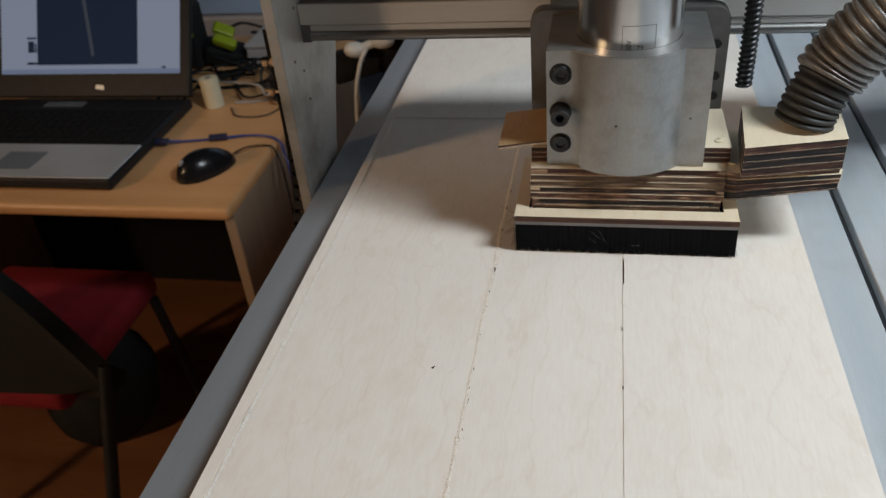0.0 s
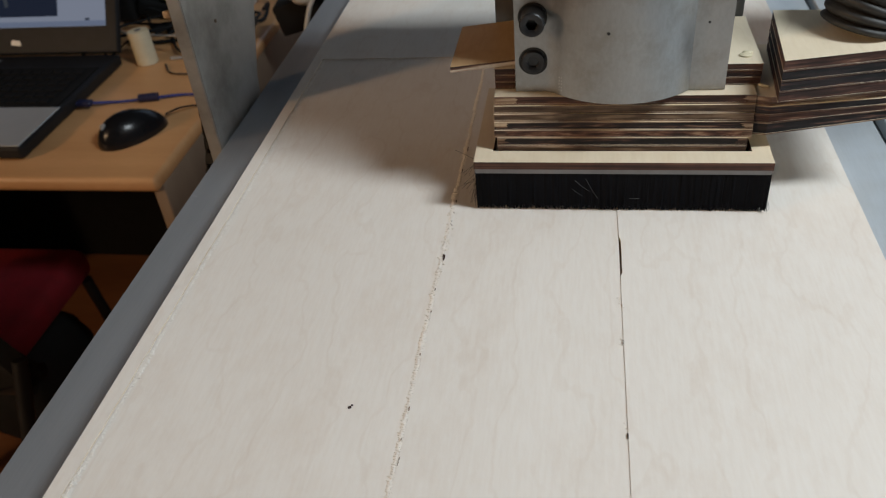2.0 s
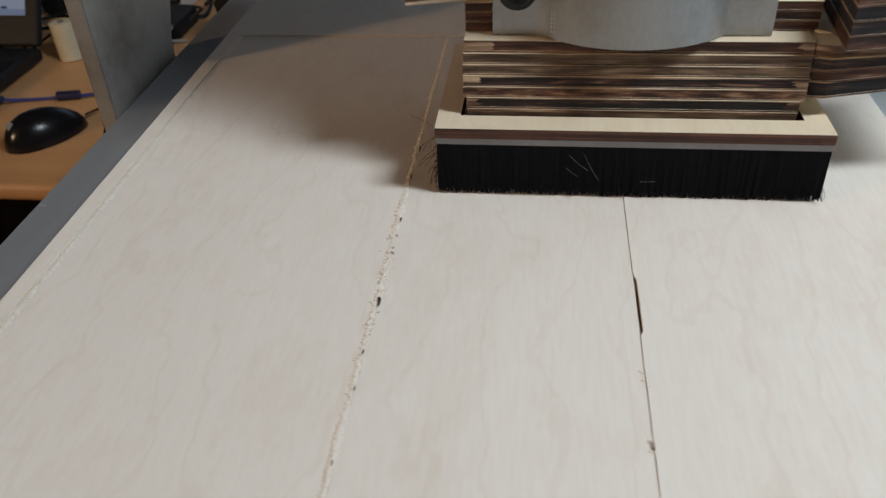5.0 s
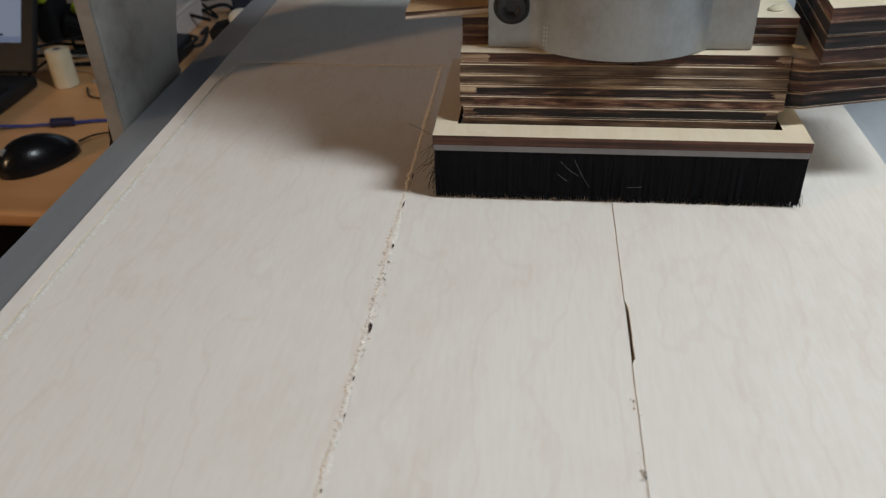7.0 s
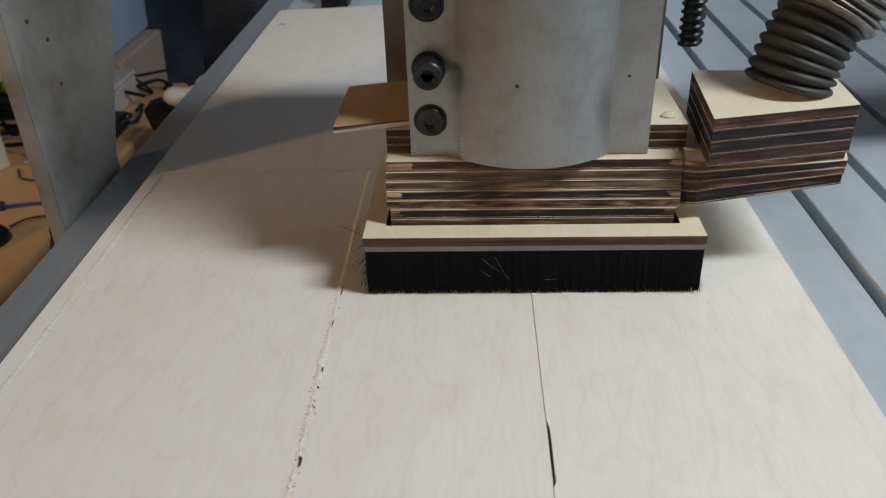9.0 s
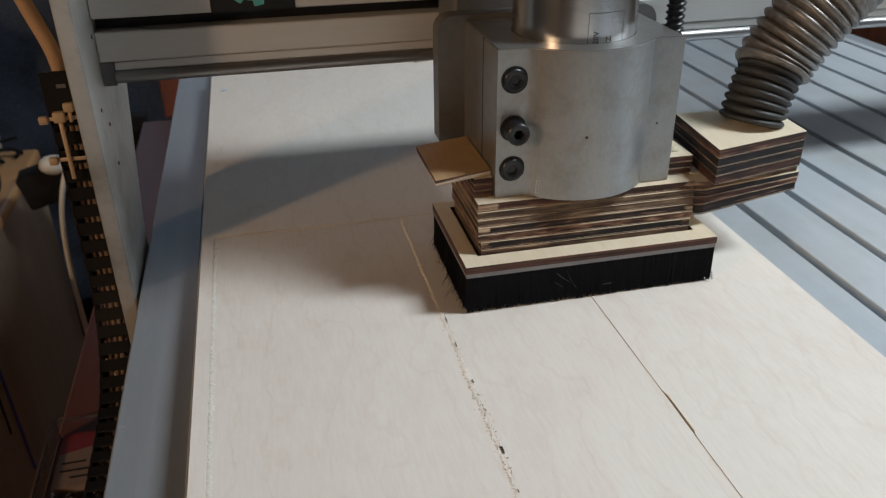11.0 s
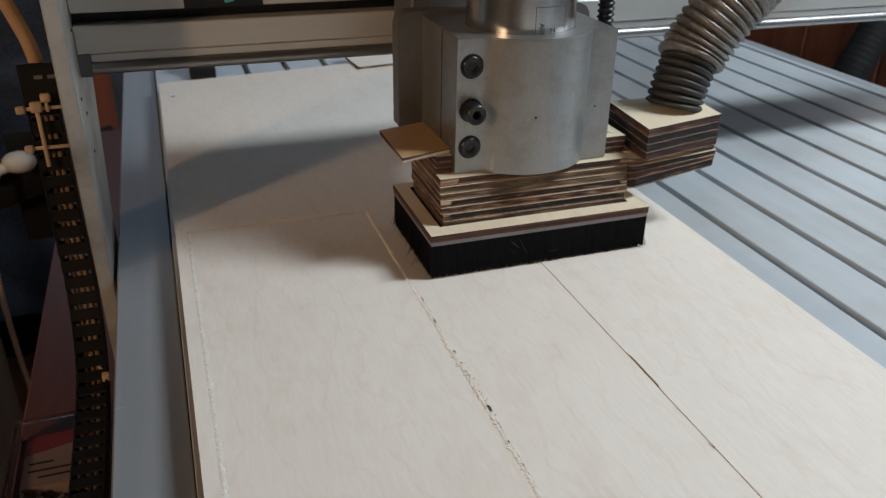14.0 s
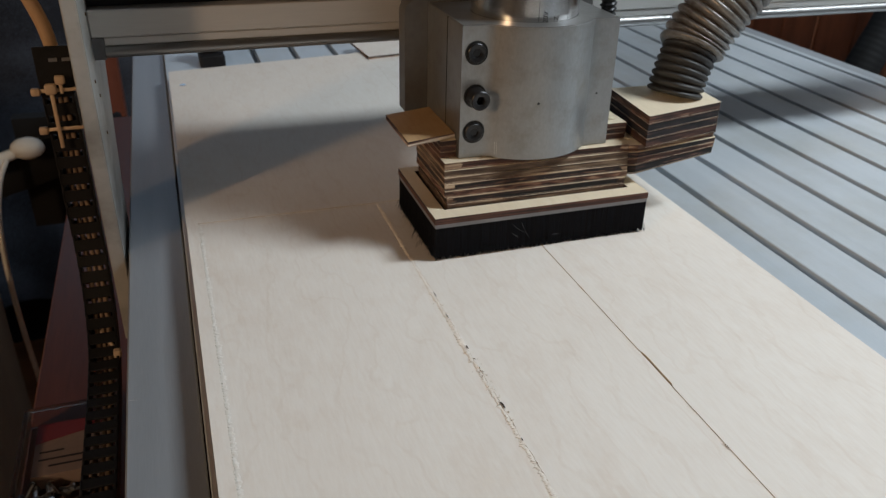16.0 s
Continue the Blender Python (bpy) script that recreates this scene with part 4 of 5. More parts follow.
# the bristle skirt, one brush a side: a dense core and loose hairs
def brush(x0, x1, y0, y1, along_x, count, seed):
    r = random.Random(seed)
    bm = bmesh.new()
    box(bm, x0 + 0.0001, x1 - 0.0001, y0 + 0.0001, y1 - 0.0001, 0.0004, 0.0217)
    for i in range(count):
        x, y = r.uniform(x0, x1), r.uniform(y0, y1)
        if along_x:
            y = r.choice((y0, y1)) + r.uniform(-0.00004, 0.0001) if r.random() < 0.8 else y
        else:
            x = r.choice((x0, x1)) + r.uniform(-0.00004, 0.0001) if r.random() < 0.8 else x
        bow = 0.0003
        dx, dy = r.gauss(0, bow), r.gauss(0, bow)
        z0 = r.uniform(-0.0021, 0.0004)
        w = 0.00020
        a = r.gauss(0 if along_x else math.pi / 2, 0.30)
        ux, uy = w * math.cos(a), w * math.sin(a)
        v = [bm.verts.new(p) for p in ((x - ux, y - uy, 0.0217), (x + ux, y + uy, 0.0217), (x + dx + ux, y + dy + uy, z0), (x + dx - ux, y + dy - uy, z0))]
        bm.faces.new(v)
    return bm


for a, k, c in (((-0.0796, 0.0796, 0.0006, 0.0050), True, 2600), ((-0.0796, 0.0796, 0.0850, 0.0894), True, 900), ((-0.0796, -0.0752, 0.0052, 0.0848), False, 1500), ((0.0752, 0.0796, 0.0052, 0.0848), False, 1200)):
    part("brush", brush(*a, k, c, c), BRISTLE, shoe, "black bristles")
hair = bmesh.new()
hr = random.Random(8)


def loose(a, b):
    mid = (Vector(a) + Vector(b)) / 2 + Vector((hr.gauss(0, 0.0008), 0, hr.gauss(0, 0.0008)))
    sweep(hair, spline([a, mid, b], 4), 0.00009, 4)


for i in range(150):
    y = hr.uniform(0.001, 0.086)
    loose((-0.0792, y, hr.uniform(0.004, 0.013)), (-0.0794 - abs(hr.gauss(0.0015, 0.0016)), y + hr.gauss(-0.001, 0.002), hr.uniform(-0.0004, 0.003)))
for i in range(18):
    y = hr.uniform(0.001, 0.035)
    loose((-0.0790, y, hr.uniform(0.010, 0.02)), (-0.0790 - hr.uniform(0.002, 0.011), y - hr.uniform(-0.003, 0.006), hr.uniform(0.0005, 0.012)))
for i in range(12):
    x = 0.0795 if i < 6 else hr.uniform(0.04, 0.079)
    loose((x, 0.0008, 0.006), (x + hr.gauss(0.0005, 0.0016), -hr.uniform(0.0005, 0.003), -0.0002))
loose((-0.079, 0.02, 0.017), (-0.0935, 0.022, 0.024))
# four bent bristles coloured grey instead of black, to paint their glint
for x, dx, z, dz in ((-0.016, -0.008, 0.011, 0.007), (-0.011, -0.007, 0.006, 0.013), (0.006, 0.006, 0.006, 0.0004), (-0.02, -0.005, 0.008, 0.004)):
    part("bent_bristle", swept(spline([(x, -0.0002, z), (x + dx * 0.5, -0.0005, z + dz * 0.45), (x + dx, -0.0003, z + dz)], 4), 0.00006, 4), GREY_STRIP, shoe, "bent bristle, its glint put in as light grey")
for i in range(110):
    x = hr.uniform(-0.079, 0.079)
    loose((x, 0.0003, 0.003), (x + hr.gauss(0, 0.0012), -abs(hr.gauss(0, 0.0012)), hr.uniform(-0.0002, 0.0006)))
tagged(part("stray_bristles", hair, BRISTLE, shoe), kind="stuff")

# ---- dust hose: a narrow black cuff and the wider grey corrugated hose ----
hose = thing("dust_hose", 0.121, 0.046, 0.0835, "corrugated grey dust hose with a black cuff in the plywood socket", "hose")
HOSE = [(0.1205, 0.0465, 0.0836), (0.1235, 0.0480, 0.0950), (0.1290, 0.0505, 0.1080), (0.1375, 0.0540, 0.1230), (0.1515, 0.0520, 0.1450), (0.1720, 0.0500, 0.1680),
        (0.2010, 0.0550, 0.1900), (0.245, 0.070, 0.212), (0.300, 0.095, 0.235), (0.37, 0.14, 0.26), (0.48, 0.22, 0.32), (0.58, 0.30, 0.42)]
line = dense(spline(HOSE, 14), 0.0007)
cuff = [p for p in line if p.z < 0.1160]
rest = line[len(cuff) - 4:]
wave = lambda s, pitch: abs(math.sin(math.pi * s / pitch)) ** 0.65
part("cuff", swept(cuff, lambda s: 0.0172 + 0.0034 * wave(s, 0.0050), 28), RUBBER, hose, "black ribbed cuff", smooth=50)
part("corrugated_hose", swept(rest, lambda s: 0.0210 + 0.0037 * wave(s, 0.0062), 28), HOSE_GREY, hose, "grey wire-ribbed hose", smooth=50)

# ---- cable chain beside the left side plate ----
SHIFT = Vector((0, 0, 0))
chain = thing("cable_chain", -0.300, 0.05, -0.05, "black plastic cable chain with beige cable ties, beside the bed rail", "cable chain")
RUN = dense(spline([(0, -0.45, -0.108), (0, -0.25, -0.108), (0, -0.08, -0.108), (0, 0.06, -0.106), (0, 0.115, -0.092), (0, 0.152, -0.055), (0, 0.167, 0.0), (0, 0.170, 0.06), (0, 0.170, 0.112)], 20), 0.0005)
gone, last, stops = 0.0, None, []
for i, p in enumerate(RUN[1:-1], 1):
    gone += (p - RUN[i - 1]).length
    if gone >= 0.0132:
        gone = 0.0
        stops.append((p, (RUN[i + 1] - RUN[i - 1]).normalized()))
link = bmesh.new()
W = 0.0108
for x in (-W, W - 0.0022):
    box(link, x, x + 0.0022, -0.0074, 0.0074, -0.006, 0.006, bevel=0.0008)
for z in (-0.006, 0.0046):
    box(link, -W, W, -0.0054, 0.0036, z, z + 0.0014, bevel=0.0004)
link_mesh = to_mesh(link, "link", [BLACK_PLASTIC], Vector((0, 0, 0)))
for p, d in stops:
    ob = new("link", link_mesh)
    ob.parent = chain
    lean = math.degrees(math.atan2(d.z, d.y))
    x = -0.3080 - 0.0030 * min(1.0, max(0.0, (p.z + 0.10) / 0.10))
    ob.matrix_basis = Matrix.Translation(Vector((x, p.y, p.z)) - BASE[chain.name]) @ pose(0, 0, 0, lean, 0, 0)
for dx, r in ((-0.004, 0.0019), (0.0005, 0.0016), (0.0045, 0.0021)):
    part("cable", swept([Vector((-0.3080 - 0.0030 * min(1.0, max(0.0, (p.z + 0.10) / 0.10)) + dx, p.y, p.z)) for p in RUN[::16]], r, 8), CABLE_SHADED, chain, "beige cable inside the chain, darkened for its shade", smooth=60)
part("bracket", boxed(-0.3215, -0.2935, 0.1620, 0.1645, 0.090, 0.1190, bevel=0.0006), BLACK_PLASTIC, chain, "black end bracket")
slot = bmesh.new()
for x in (-0.3120, -0.3035):
    box(slot, x, x + 0.0055, 0.1613, 0.1619, 0.1085, 0.1110)
part("bracket_slot", slot, GREY_STRIP, chain)
up = spline([(-0.3080, 0.172, 0.100), (-0.3120, 0.173, 0.130), (-0.3210, 0.175, 0.158), (-0.330, 0.176, 0.19), (-0.338, 0.178, 0.24)], 8)
part("supply_cable", swept(up, 0.0048, 12), CABLE_BEIGE, chain, "thick beige cable", smooth=60)


def cable_tie(strap, head):
    bm = bmesh.new()
    box(bm, *strap, bevel=0.0003)
    box(bm, *head, bevel=0.0011, seg=2)
    part("cable_tie", bm, TIE, chain, "beige nylon cable tie", smooth=50)


for z in (0.0885, 0.0600):
    cable_tie((-0.3230, -0.2935, 0.1600, 0.1612, z - 0.0013, z + 0.0013), (-0.3275, -0.3215, 0.1585, 0.1630, z - 0.0032, z + 0.0022))
cable_tie((-0.3155, -0.3128, 0.1586, 0.1598, 0.046, 0.090), (-0.3180, -0.3105, 0.1570, 0.1620, 0.0862, 0.0935))
cable_tie((-0.3085, -0.3062, 0.1586, 0.1598, 0.086, 0.094), (-0.3105, -0.3040, 0.1570, 0.1620, 0.0930, 0.0990))
tie = bmesh.new()
sweep(tie, spline([(-0.3175, 0.138, -0.0895), (-0.308, 0.115, -0.0905), (-0.2985, 0.098, -0.0960)], 6), 0.0012, 6)
box(tie, -0.3010, -0.2955, 0.0915, 0.0975, -0.0985, -0.0925, bevel=0.001)
part("cable_tie", tie, TIE, chain)

# ---- small parts box on the bench ----
SHIFT = Vector((-0.003, 0.008, 0))
pbox = thing("parts_box", -0.355, 0.21, -0.2003, "clear plastic parts box with red label and screws inside", "plastic box")
bb = bmesh.new()
x0, x1, y0, y1, z0, z1 = -0.382, -0.318, 0.145, 0.278, -0.2003, -0.182
box(bb, x0, x1, y0, y1, z0, z0 + 0.0015)
for a in ((x0, x0 + 0.0015, y0, y1), (x1 - 0.0015, x1, y0, y1), (x0, x1, y0, y0 + 0.0015), (x0, x1, y1 - 0.0015, y1)):
    box(bb, *a, z0 + 0.0016, z1)
part("box_wall", bb, CLEAR, pbox, "clear plastic walls")
rim = bmesh.new()
for a in ((x0 - 0.001, x0 + 0.003, y0, y1), (x1 - 0.003, x1 + 0.001, y0, y1), (x0, x1, y1 - 0.003, y1 + 0.001)):
    box(rim, *a, z1 + 0.0002, z1 + 0.003, bevel=0.001)
part("rim", rim, CLEAR_RIM, pbox)
part("label", boxed(-0.372, -0.322, 0.200, 0.262, -0.1990, -0.1860), LABEL_WHITE, pbox, "pale label card")
lb = bmesh.new()
prism(lb, [(-0.372, 0.238), (-0.322, 0.250), (-0.322, 0.262), (-0.372, 0.262)], -0.1859, -0.1856)
part("label_band", lb, LABEL_RED, pbox, "red band on the label")
wr = bmesh.new()
for y, a, b in ((0.226, -0.368, -0.350), (0.217, -0.368, -0.334), (0.209, -0.360, -0.326)):
    box(wr, a, b, y, y + 0.0018, -0.1859, -0.1856)
part("label_print", wr, BLACK_PLASTIC, pbox)
rs = random.Random(3)
for i in range(46):
    p = Vector((rs.uniform(-0.376, -0.326), rs.uniform(0.152, 0.192), -0.1965 + rs.uniform(0, 0.006)))
    d = Vector((rs.gauss(0, 1), rs.gauss(0, 1), rs.gauss(0, 0.3))).normalized() * 0.006
    bm = bmesh.new()
    rod(bm, p - d, p + d, 0.0016, 8)
    rod(bm, p + d, p + d * 1.35, 0.0034, 8, 0.0024)
    part("small_screw", bm, STEEL, pbox)

# ---- desk ----
SHIFT = Vector((-0.0185, 0.047, -0.015))
DZ = -0.345
desk = thing("desk", -1.1, 0.95, -1.075, "orange-brown wood-laminate desk with a rounded front edge", "desk")
dt = bmesh.new()
box(dt, -1.75, -0.640, 0.556, 1.42, DZ - 0.026, DZ, bevel=0.009, seg=4)
part("desktop", dt, DESK_WOOD, desk, smooth=40)
part("side_panel", boxed(-0.668, -0.646, 0.585, 1.40, -1.075, DZ - 0.0263, bevel=0.002), DESK_SIDE, desk, "pale greyish side panel")
part("side_panel", boxed(-1.74, -1.715, 0.585, 1.40, -1.075, DZ - 0.0263, bevel=0.002), DESK_SIDE, desk)
# added black panel that stands for the deep shade under the desk
part("knee_panel", boxed(-1.714, -0.669, 1.28, 1.30, -1.075, DZ - 0.0265), BLACK_MATT, desk, "black panel added for the shade under the desk")

# ---- laptop ----
lap = thing("laptop", -1.12, 0.79, DZ, "open black laptop with a silver palm rest and a lit screen", "laptop")
LX1, LX0, LY0, LY1 = -0.888, -1.375, 0.606, 0.965
part("base", boxed(LX0, LX1, LY0, LY1, DZ + 0.004, DZ + 0.026, bevel=0.005, seg=2), BLACK_PLASTIC, lap, "black laptop base")
for x in (LX0 + 0.02, LX1 - 0.04):
    for y in (LY0 + 0.02, LY1 - 0.04):
        part("foot", boxed(x, x + 0.02, y, y + 0.02, DZ, DZ + 0.0039), RUBBER, lap)
part("palm_rest", boxed(LX0 + 0.003, LX1 - 0.003, LY0 + 0.003, LY0 + 0.135, DZ + 0.0262, DZ + 0.0285, bevel=0.001), SILVER_PLASTIC, lap, "silver palm rest")
part("touchpad", boxed(-1.16, -1.075, LY0 + 0.030, LY0 + 0.100, DZ + 0.0286, DZ + 0.0292), SILVER_DARK, lap)
deck = part("key_deck", boxed(LX0 + 0.012, LX1 - 0.012, LY0 + 0.142, LY1 - 0.062, DZ + 0.0262, DZ + 0.0272), BLACK_MATT, lap)
key = bmesh.new()
box(key, -0.0095, 0.0095, -0.0095, 0.0095, 0, 0.0028, bevel=0.0016)
key_mesh = to_mesh(key, "key", [BLACK_MATT], Vector((0, 0, 0)))
for r in range(6):
    for c in range(20):
        ob = new("key", key_mesh)
        ob.parent = deck
        ob.location = Vector((LX0 + 0.032 + c * 0.0216 + (r % 3) * 0.002, LY0 + 0.158 + r * 0.0232, DZ + 0.0273)) - BASE[lap.name]
vent = bmesh.new()
for k in range(9):
    box(vent, -1.225 + k * 0.011, -1.218 + k * 0.011, LY1 - 0.045, LY1 - 0.020, DZ + 0.0262, DZ + 0.0268)
part("speaker_grille", vent, SILVER_DARK, lap)
HM = Matrix.Translation((0, LY1 - 0.004, DZ + 0.030)) @ pose(0, 0, 0, -31)
lid = bmesh.new()
box(lid, LX0, LX1, 0, 0.014, 0.0, 0.285, bevel=0.004, seg=2, m=HM)
lidob = part("lid", lid, BLACK_PLASTIC, lap, "black screen lid")
scr = lambda x0, x1, z0, z1, d: boxed(x0, x1, -d, -d + 0.0006, z0, z1, m=HM)
part("display", scr(LX0 + 0.02, LX1 - 0.024, 0.052, 0.272, 0.0010), SCREEN_PALE, lidob, "lit pale application window")
part("view_window", scr(-1.262, -1.013, 0.072, 0.262, 0.0018), SCREEN_DARK, lidob, "dark drawing view")
part("task_bar", scr(LX0 + 0.02, LX1 - 0.024, 0.0525, 0.062, 0.0018), SCREEN_BLUE, lidob)
for x0_, x1_, z0_, z1_ in ((-1.285, -1.270, 0.10, 0.125), (-1.268, -1.264, 0.10, 0.120), (-1.288, -1.262, 0.073, 0.078), (-0.955, -0.945, 0.063, 0.067), (-1.288, -1.264, 0.13, 0.134)):
    part("tool_icon", boxed(x0_, x1_, -0.0022, -0.0016, z0_, z1_, m=HM), SCREEN_DARK, lidob)
part("drawn_line", boxed(-0.004, 0.004, -0.0024, -0.0019, -0.075, 0.075, m=HM @ pose(-1.135, 0, 0.165, 0, -10, 0)), SCREEN_GREY, lidob)
lg = bmesh.new()
prism(lg, [(-1.118, 0.018), (-1.096, 0.016), (-1.098, 0.026), (-1.116, 0.028)], 0, 0.0006)
bmesh.ops.transform(lg, matrix=HM @ Matrix.Translation((0, 0, 0)) @ pose(0, -0.0004, 0, 90), verts=lg.verts)
part("emblem", lg, SILVER_PLASTIC, lidob)

# ---- mouse with its cable ----
mouse = thing("computer_mouse", -0.742, 0.700, DZ, "glossy black computer mouse with a silver wheel on the desk", "mouse")
mb = bmesh.new()
bmesh.ops.create_uvsphere(mb, u_segments=32, v_segments=20, radius=1.0)
MM = Matrix.Translation((-0.737, 0.692, DZ)) @ pose(0, 0, 0, 0, 0, -38)
for v in mb.verts:
    x, y, z = v.co
    wid = 0.034 * (1.0 - 0.12 * y)
    v.co = MM @ Vector((x * wid, y * 0.061, max(z, -0.02) * 0.046 * (1.0 - 0.18 * y)))
part("shell", mb, BLACK_GLOSS, mouse, "glossy black shell", smooth=60)
part("wheel", rodded(MM @ Vector((-0.0035, -0.043, 0.0330)), MM @ Vector((0.0035, -0.043, 0.0330)), 0.006, 16), SILVER_PLASTIC, mouse, "silver scroll wheel", smooth=40)
part("mouse_cable", swept(spline([(-0.700, 0.742, DZ + 0.012), (-0.685, 0.770, DZ + 0.010), (-0.655, 0.790, DZ + 0.004), (-0.630, 0.775, DZ + 0.001), (-0.605, 0.74, DZ - 0.04), (-0.595, 0.72, DZ - 0.2)], 10), 0.0018, 8), BLACK_MATT, mouse, smooth=60)

usb = thing("usb_cable", -0.77, 0.81, DZ, "translucent blue data cable with a dark ferrite bead on the desk", "cable")
part("lead", swept(spline([(-0.870, 0.79, DZ + 0.010), (-0.82, 0.806, DZ + 0.004), (-0.76, 0.815, DZ + 0.006), (-0.70, 0.832, DZ + 0.004), (-0.645, 0.820, DZ + 0.003), (-0.615, 0.785, DZ - 0.012), (-0.597, 0.755, DZ - 0.10), (-0.59, 0.75, DZ - 0.3)], 10), 0.0026, 10), BLUE_CABLE, usb, smooth=60)
part("ferrite", swept(spline([(-0.782, 0.8105, DZ + 0.008), (-0.748, 0.8175, DZ + 0.008)], 6), 0.0075, 14), NAVY, usb, "dark blue ferrite bead", smooth=40)
part("plug", boxed(-0.893, -0.862, 0.780, 0.797, DZ + 0.006, DZ + 0.015, bevel=0.002), NAVY, usb)

SHIFT = Vector((-0.0185, 0.070, -0.015))
roll = thing("paper_roll", -0.835, 0.955, DZ, "cream cylindrical roll standing on the desk", "roll")
rb = bmesh.new()
rod(rb, (-0.843, 0.955, DZ), (-0.846, 0.958, DZ + 0.066), 0.0205, 32)
bmesh.ops.bevel(rb, geom=list(rb.edges), offset=0.0012, segments=2, affect="EDGES")
part("roll_body", rb, CREAM, roll, smooth=40)
# grey disc on the top gives the shade of the roll's hole
part("core_hole", rodded((-0.8462, 0.9582, DZ + 0.0655), (-0.8462, 0.9582, DZ + 0.0667), 0.006, 16), GREY_STRIP, roll)

SHIFT = Vector((-0.0185, 0.047, -0.015))
# tangled cables and small things behind the laptop
rt = random.Random(11)
for i in range(15):
    x, y = rt.uniform(-0.93, -0.68), rt.uniform(1.02, 1.30)
    pts = []
    for k in range(7):
        pts.append((x, y, DZ + 0.004 + abs(rt.gauss(0, 0.022))))
        x, y = min(-0.665, max(-0.98, x + rt.gauss(0.0, 0.07))), min(1.38, max(0.985, y + rt.gauss(0, 0.06)))
    c = rt.choice((BLACK_MATT, BLACK_MATT, BLACK_MATT, BLACK_PLASTIC, GREY_CABLE))
    solid("power_cable", swept(spline(pts, 8), rt.uniform(0.0022, 0.0040), 8), c, (x, y, DZ), "tangled cable lying on the desk" if c == GREY_CABLE else "tangled black cable lying on the desk", "cable", "tangled cables", smooth=60)
solid("thin_cable", swept(spline([(-0.80, 0.965, DZ + 0.002), (-0.77, 0.925, DZ + 0.002), (-0.71, 0.925, DZ + 0.003), (-0.685, 0.97, DZ + 0.003), (-0.68, 1.05, DZ + 0.004)], 8), 0.0018, 8), BROWN_CABLE, (-0.74, 0.94, DZ), "thin dark brown cable looped on the desk", "cable", smooth=60)
solid("grey_cable", swept(spline([(-0.80, 0.99, DZ + 0.003), (-0.74, 1.00, DZ + 0.004), (-0.69, 1.04, DZ + 0.005), (-0.66, 1.05, DZ + 0.005)], 8), 0.0036, 8), GREY_CABLE, (-0.74, 1.0, DZ), "light grey cable on the desk", "cable", smooth=60)
adp = thing("power_adapter", -0.69, 1.07, DZ, "black power adapter with a grey plug on the desk", "power adapter")
part("adapter_body", boxed(-0.745, -0.675, 1.06, 1.16, DZ, DZ + 0.034, bevel=0.005, seg=2), BLACK_PLASTIC, adp)
part("plug", boxed(-0.712, -0.690, 1.02, 1.058, DZ + 0.008, DZ + 0.026, bevel=0.004), GREY_CABLE, adp)
drill = thing("cordless_tool", -0.93, 1.24, DZ, "black and lime-green power tool lying on the desk", "power tool")
part("grip", boxed(-1.01, -0.96, 1.18, 1.25, DZ, DZ + 0.16, bevel=0.014, seg=3), BLACK_MATT, drill, smooth=40)
part("housing", boxed(-0.026, 0.026, -0.016, 0.016, -0.009, 0.009, bevel=0.006, seg=3, m=pose(-0.930, 1.27, DZ + 0.068, 35, 30, 20)), LIME, drill, "lime-green housing", smooth=40)
part("nose", boxed(-0.05, 0.05, -0.035, 0.035, -0.035, 0.012, bevel=0.012, seg=3, m=pose(-0.915, 1.23, DZ + 0.036, 10, 20, 20)), BLACK_MATT, drill, smooth=40)
part("side_cap", boxed(-0.028, 0.028, -0.012, 0.012, -0.006, 0.016, bevel=0.005, seg=2, m=pose(-0.900, 1.20, DZ + 0.060, 25, 25, 10)), LIME, drill, "lime-green side cap", smooth=40)
part("button", boxed(-0.985, -0.962, 1.165, 1.179, DZ + 0.085, DZ + 0.115, bevel=0.004), LIME, drill)
cart = thing("grey_box", -0.78, 1.27, DZ, "small light grey cardboard box behind the cables", "box")
part("box_body", boxed(-0.85, -0.72, 1.20, 1.34, DZ, DZ + 0.045, bevel=0.003, m=None), GREY_BOX, cart)
part("box_lid", boxed(-0.852, -0.718, 1.198, 1.342, DZ + 0.0452, DZ + 0.056, bevel=0.003), GREY_BOX, cart)
sheet = thing("blue_crate", -1.05, 1.62, -1.075, "pale blue plastic crate on a stand behind the desk", "crate")
part("stand", boxed(-1.25, -0.80, 1.46, 1.80, -1.075, -0.312, bevel=0.004), STAND_BEIGE, sheet)
cr = bmesh.new()
box(cr, -1.22, -0.83, 1.48, 1.78, -0.31, -0.12, bevel=0.012, seg=2)
part("crate_body", cr, BLUE_PALE, sheet, smooth=40)
part("crate_rim", boxed(-1.235, -0.815, 1.465, 1.795, -0.118, -0.10, bevel=0.006), BLUE_PALE, sheet)

SHIFT = Vector((0, 0, 0))
# ---- white plug and cord on the socket board ----
cord = thing("white_power_cord", -0.49, 1.065, -0.26, "white power cord with a round plug in a black socket strip", "power cord")
strip_ob = thing("socket_strip", -0.50, 1.10, -0.32, "black socket strip fixed along the bench side", "socket strip")
part("strip_body", boxed(-0.13, 0.16, -0.028, 0.028, -0.03, 0.03, bevel=0.005, seg=2, m=pose(-0.475, 1.115, -0.275, 0, -14, 6)), BLACK_MATT, strip_ob, smooth=40)
part("strip_mount", boxed(-0.50, -0.385, 1.13, 1.16, -0.40, -0.20), BLACK_MATT, strip_ob)
pl = bmesh.new()
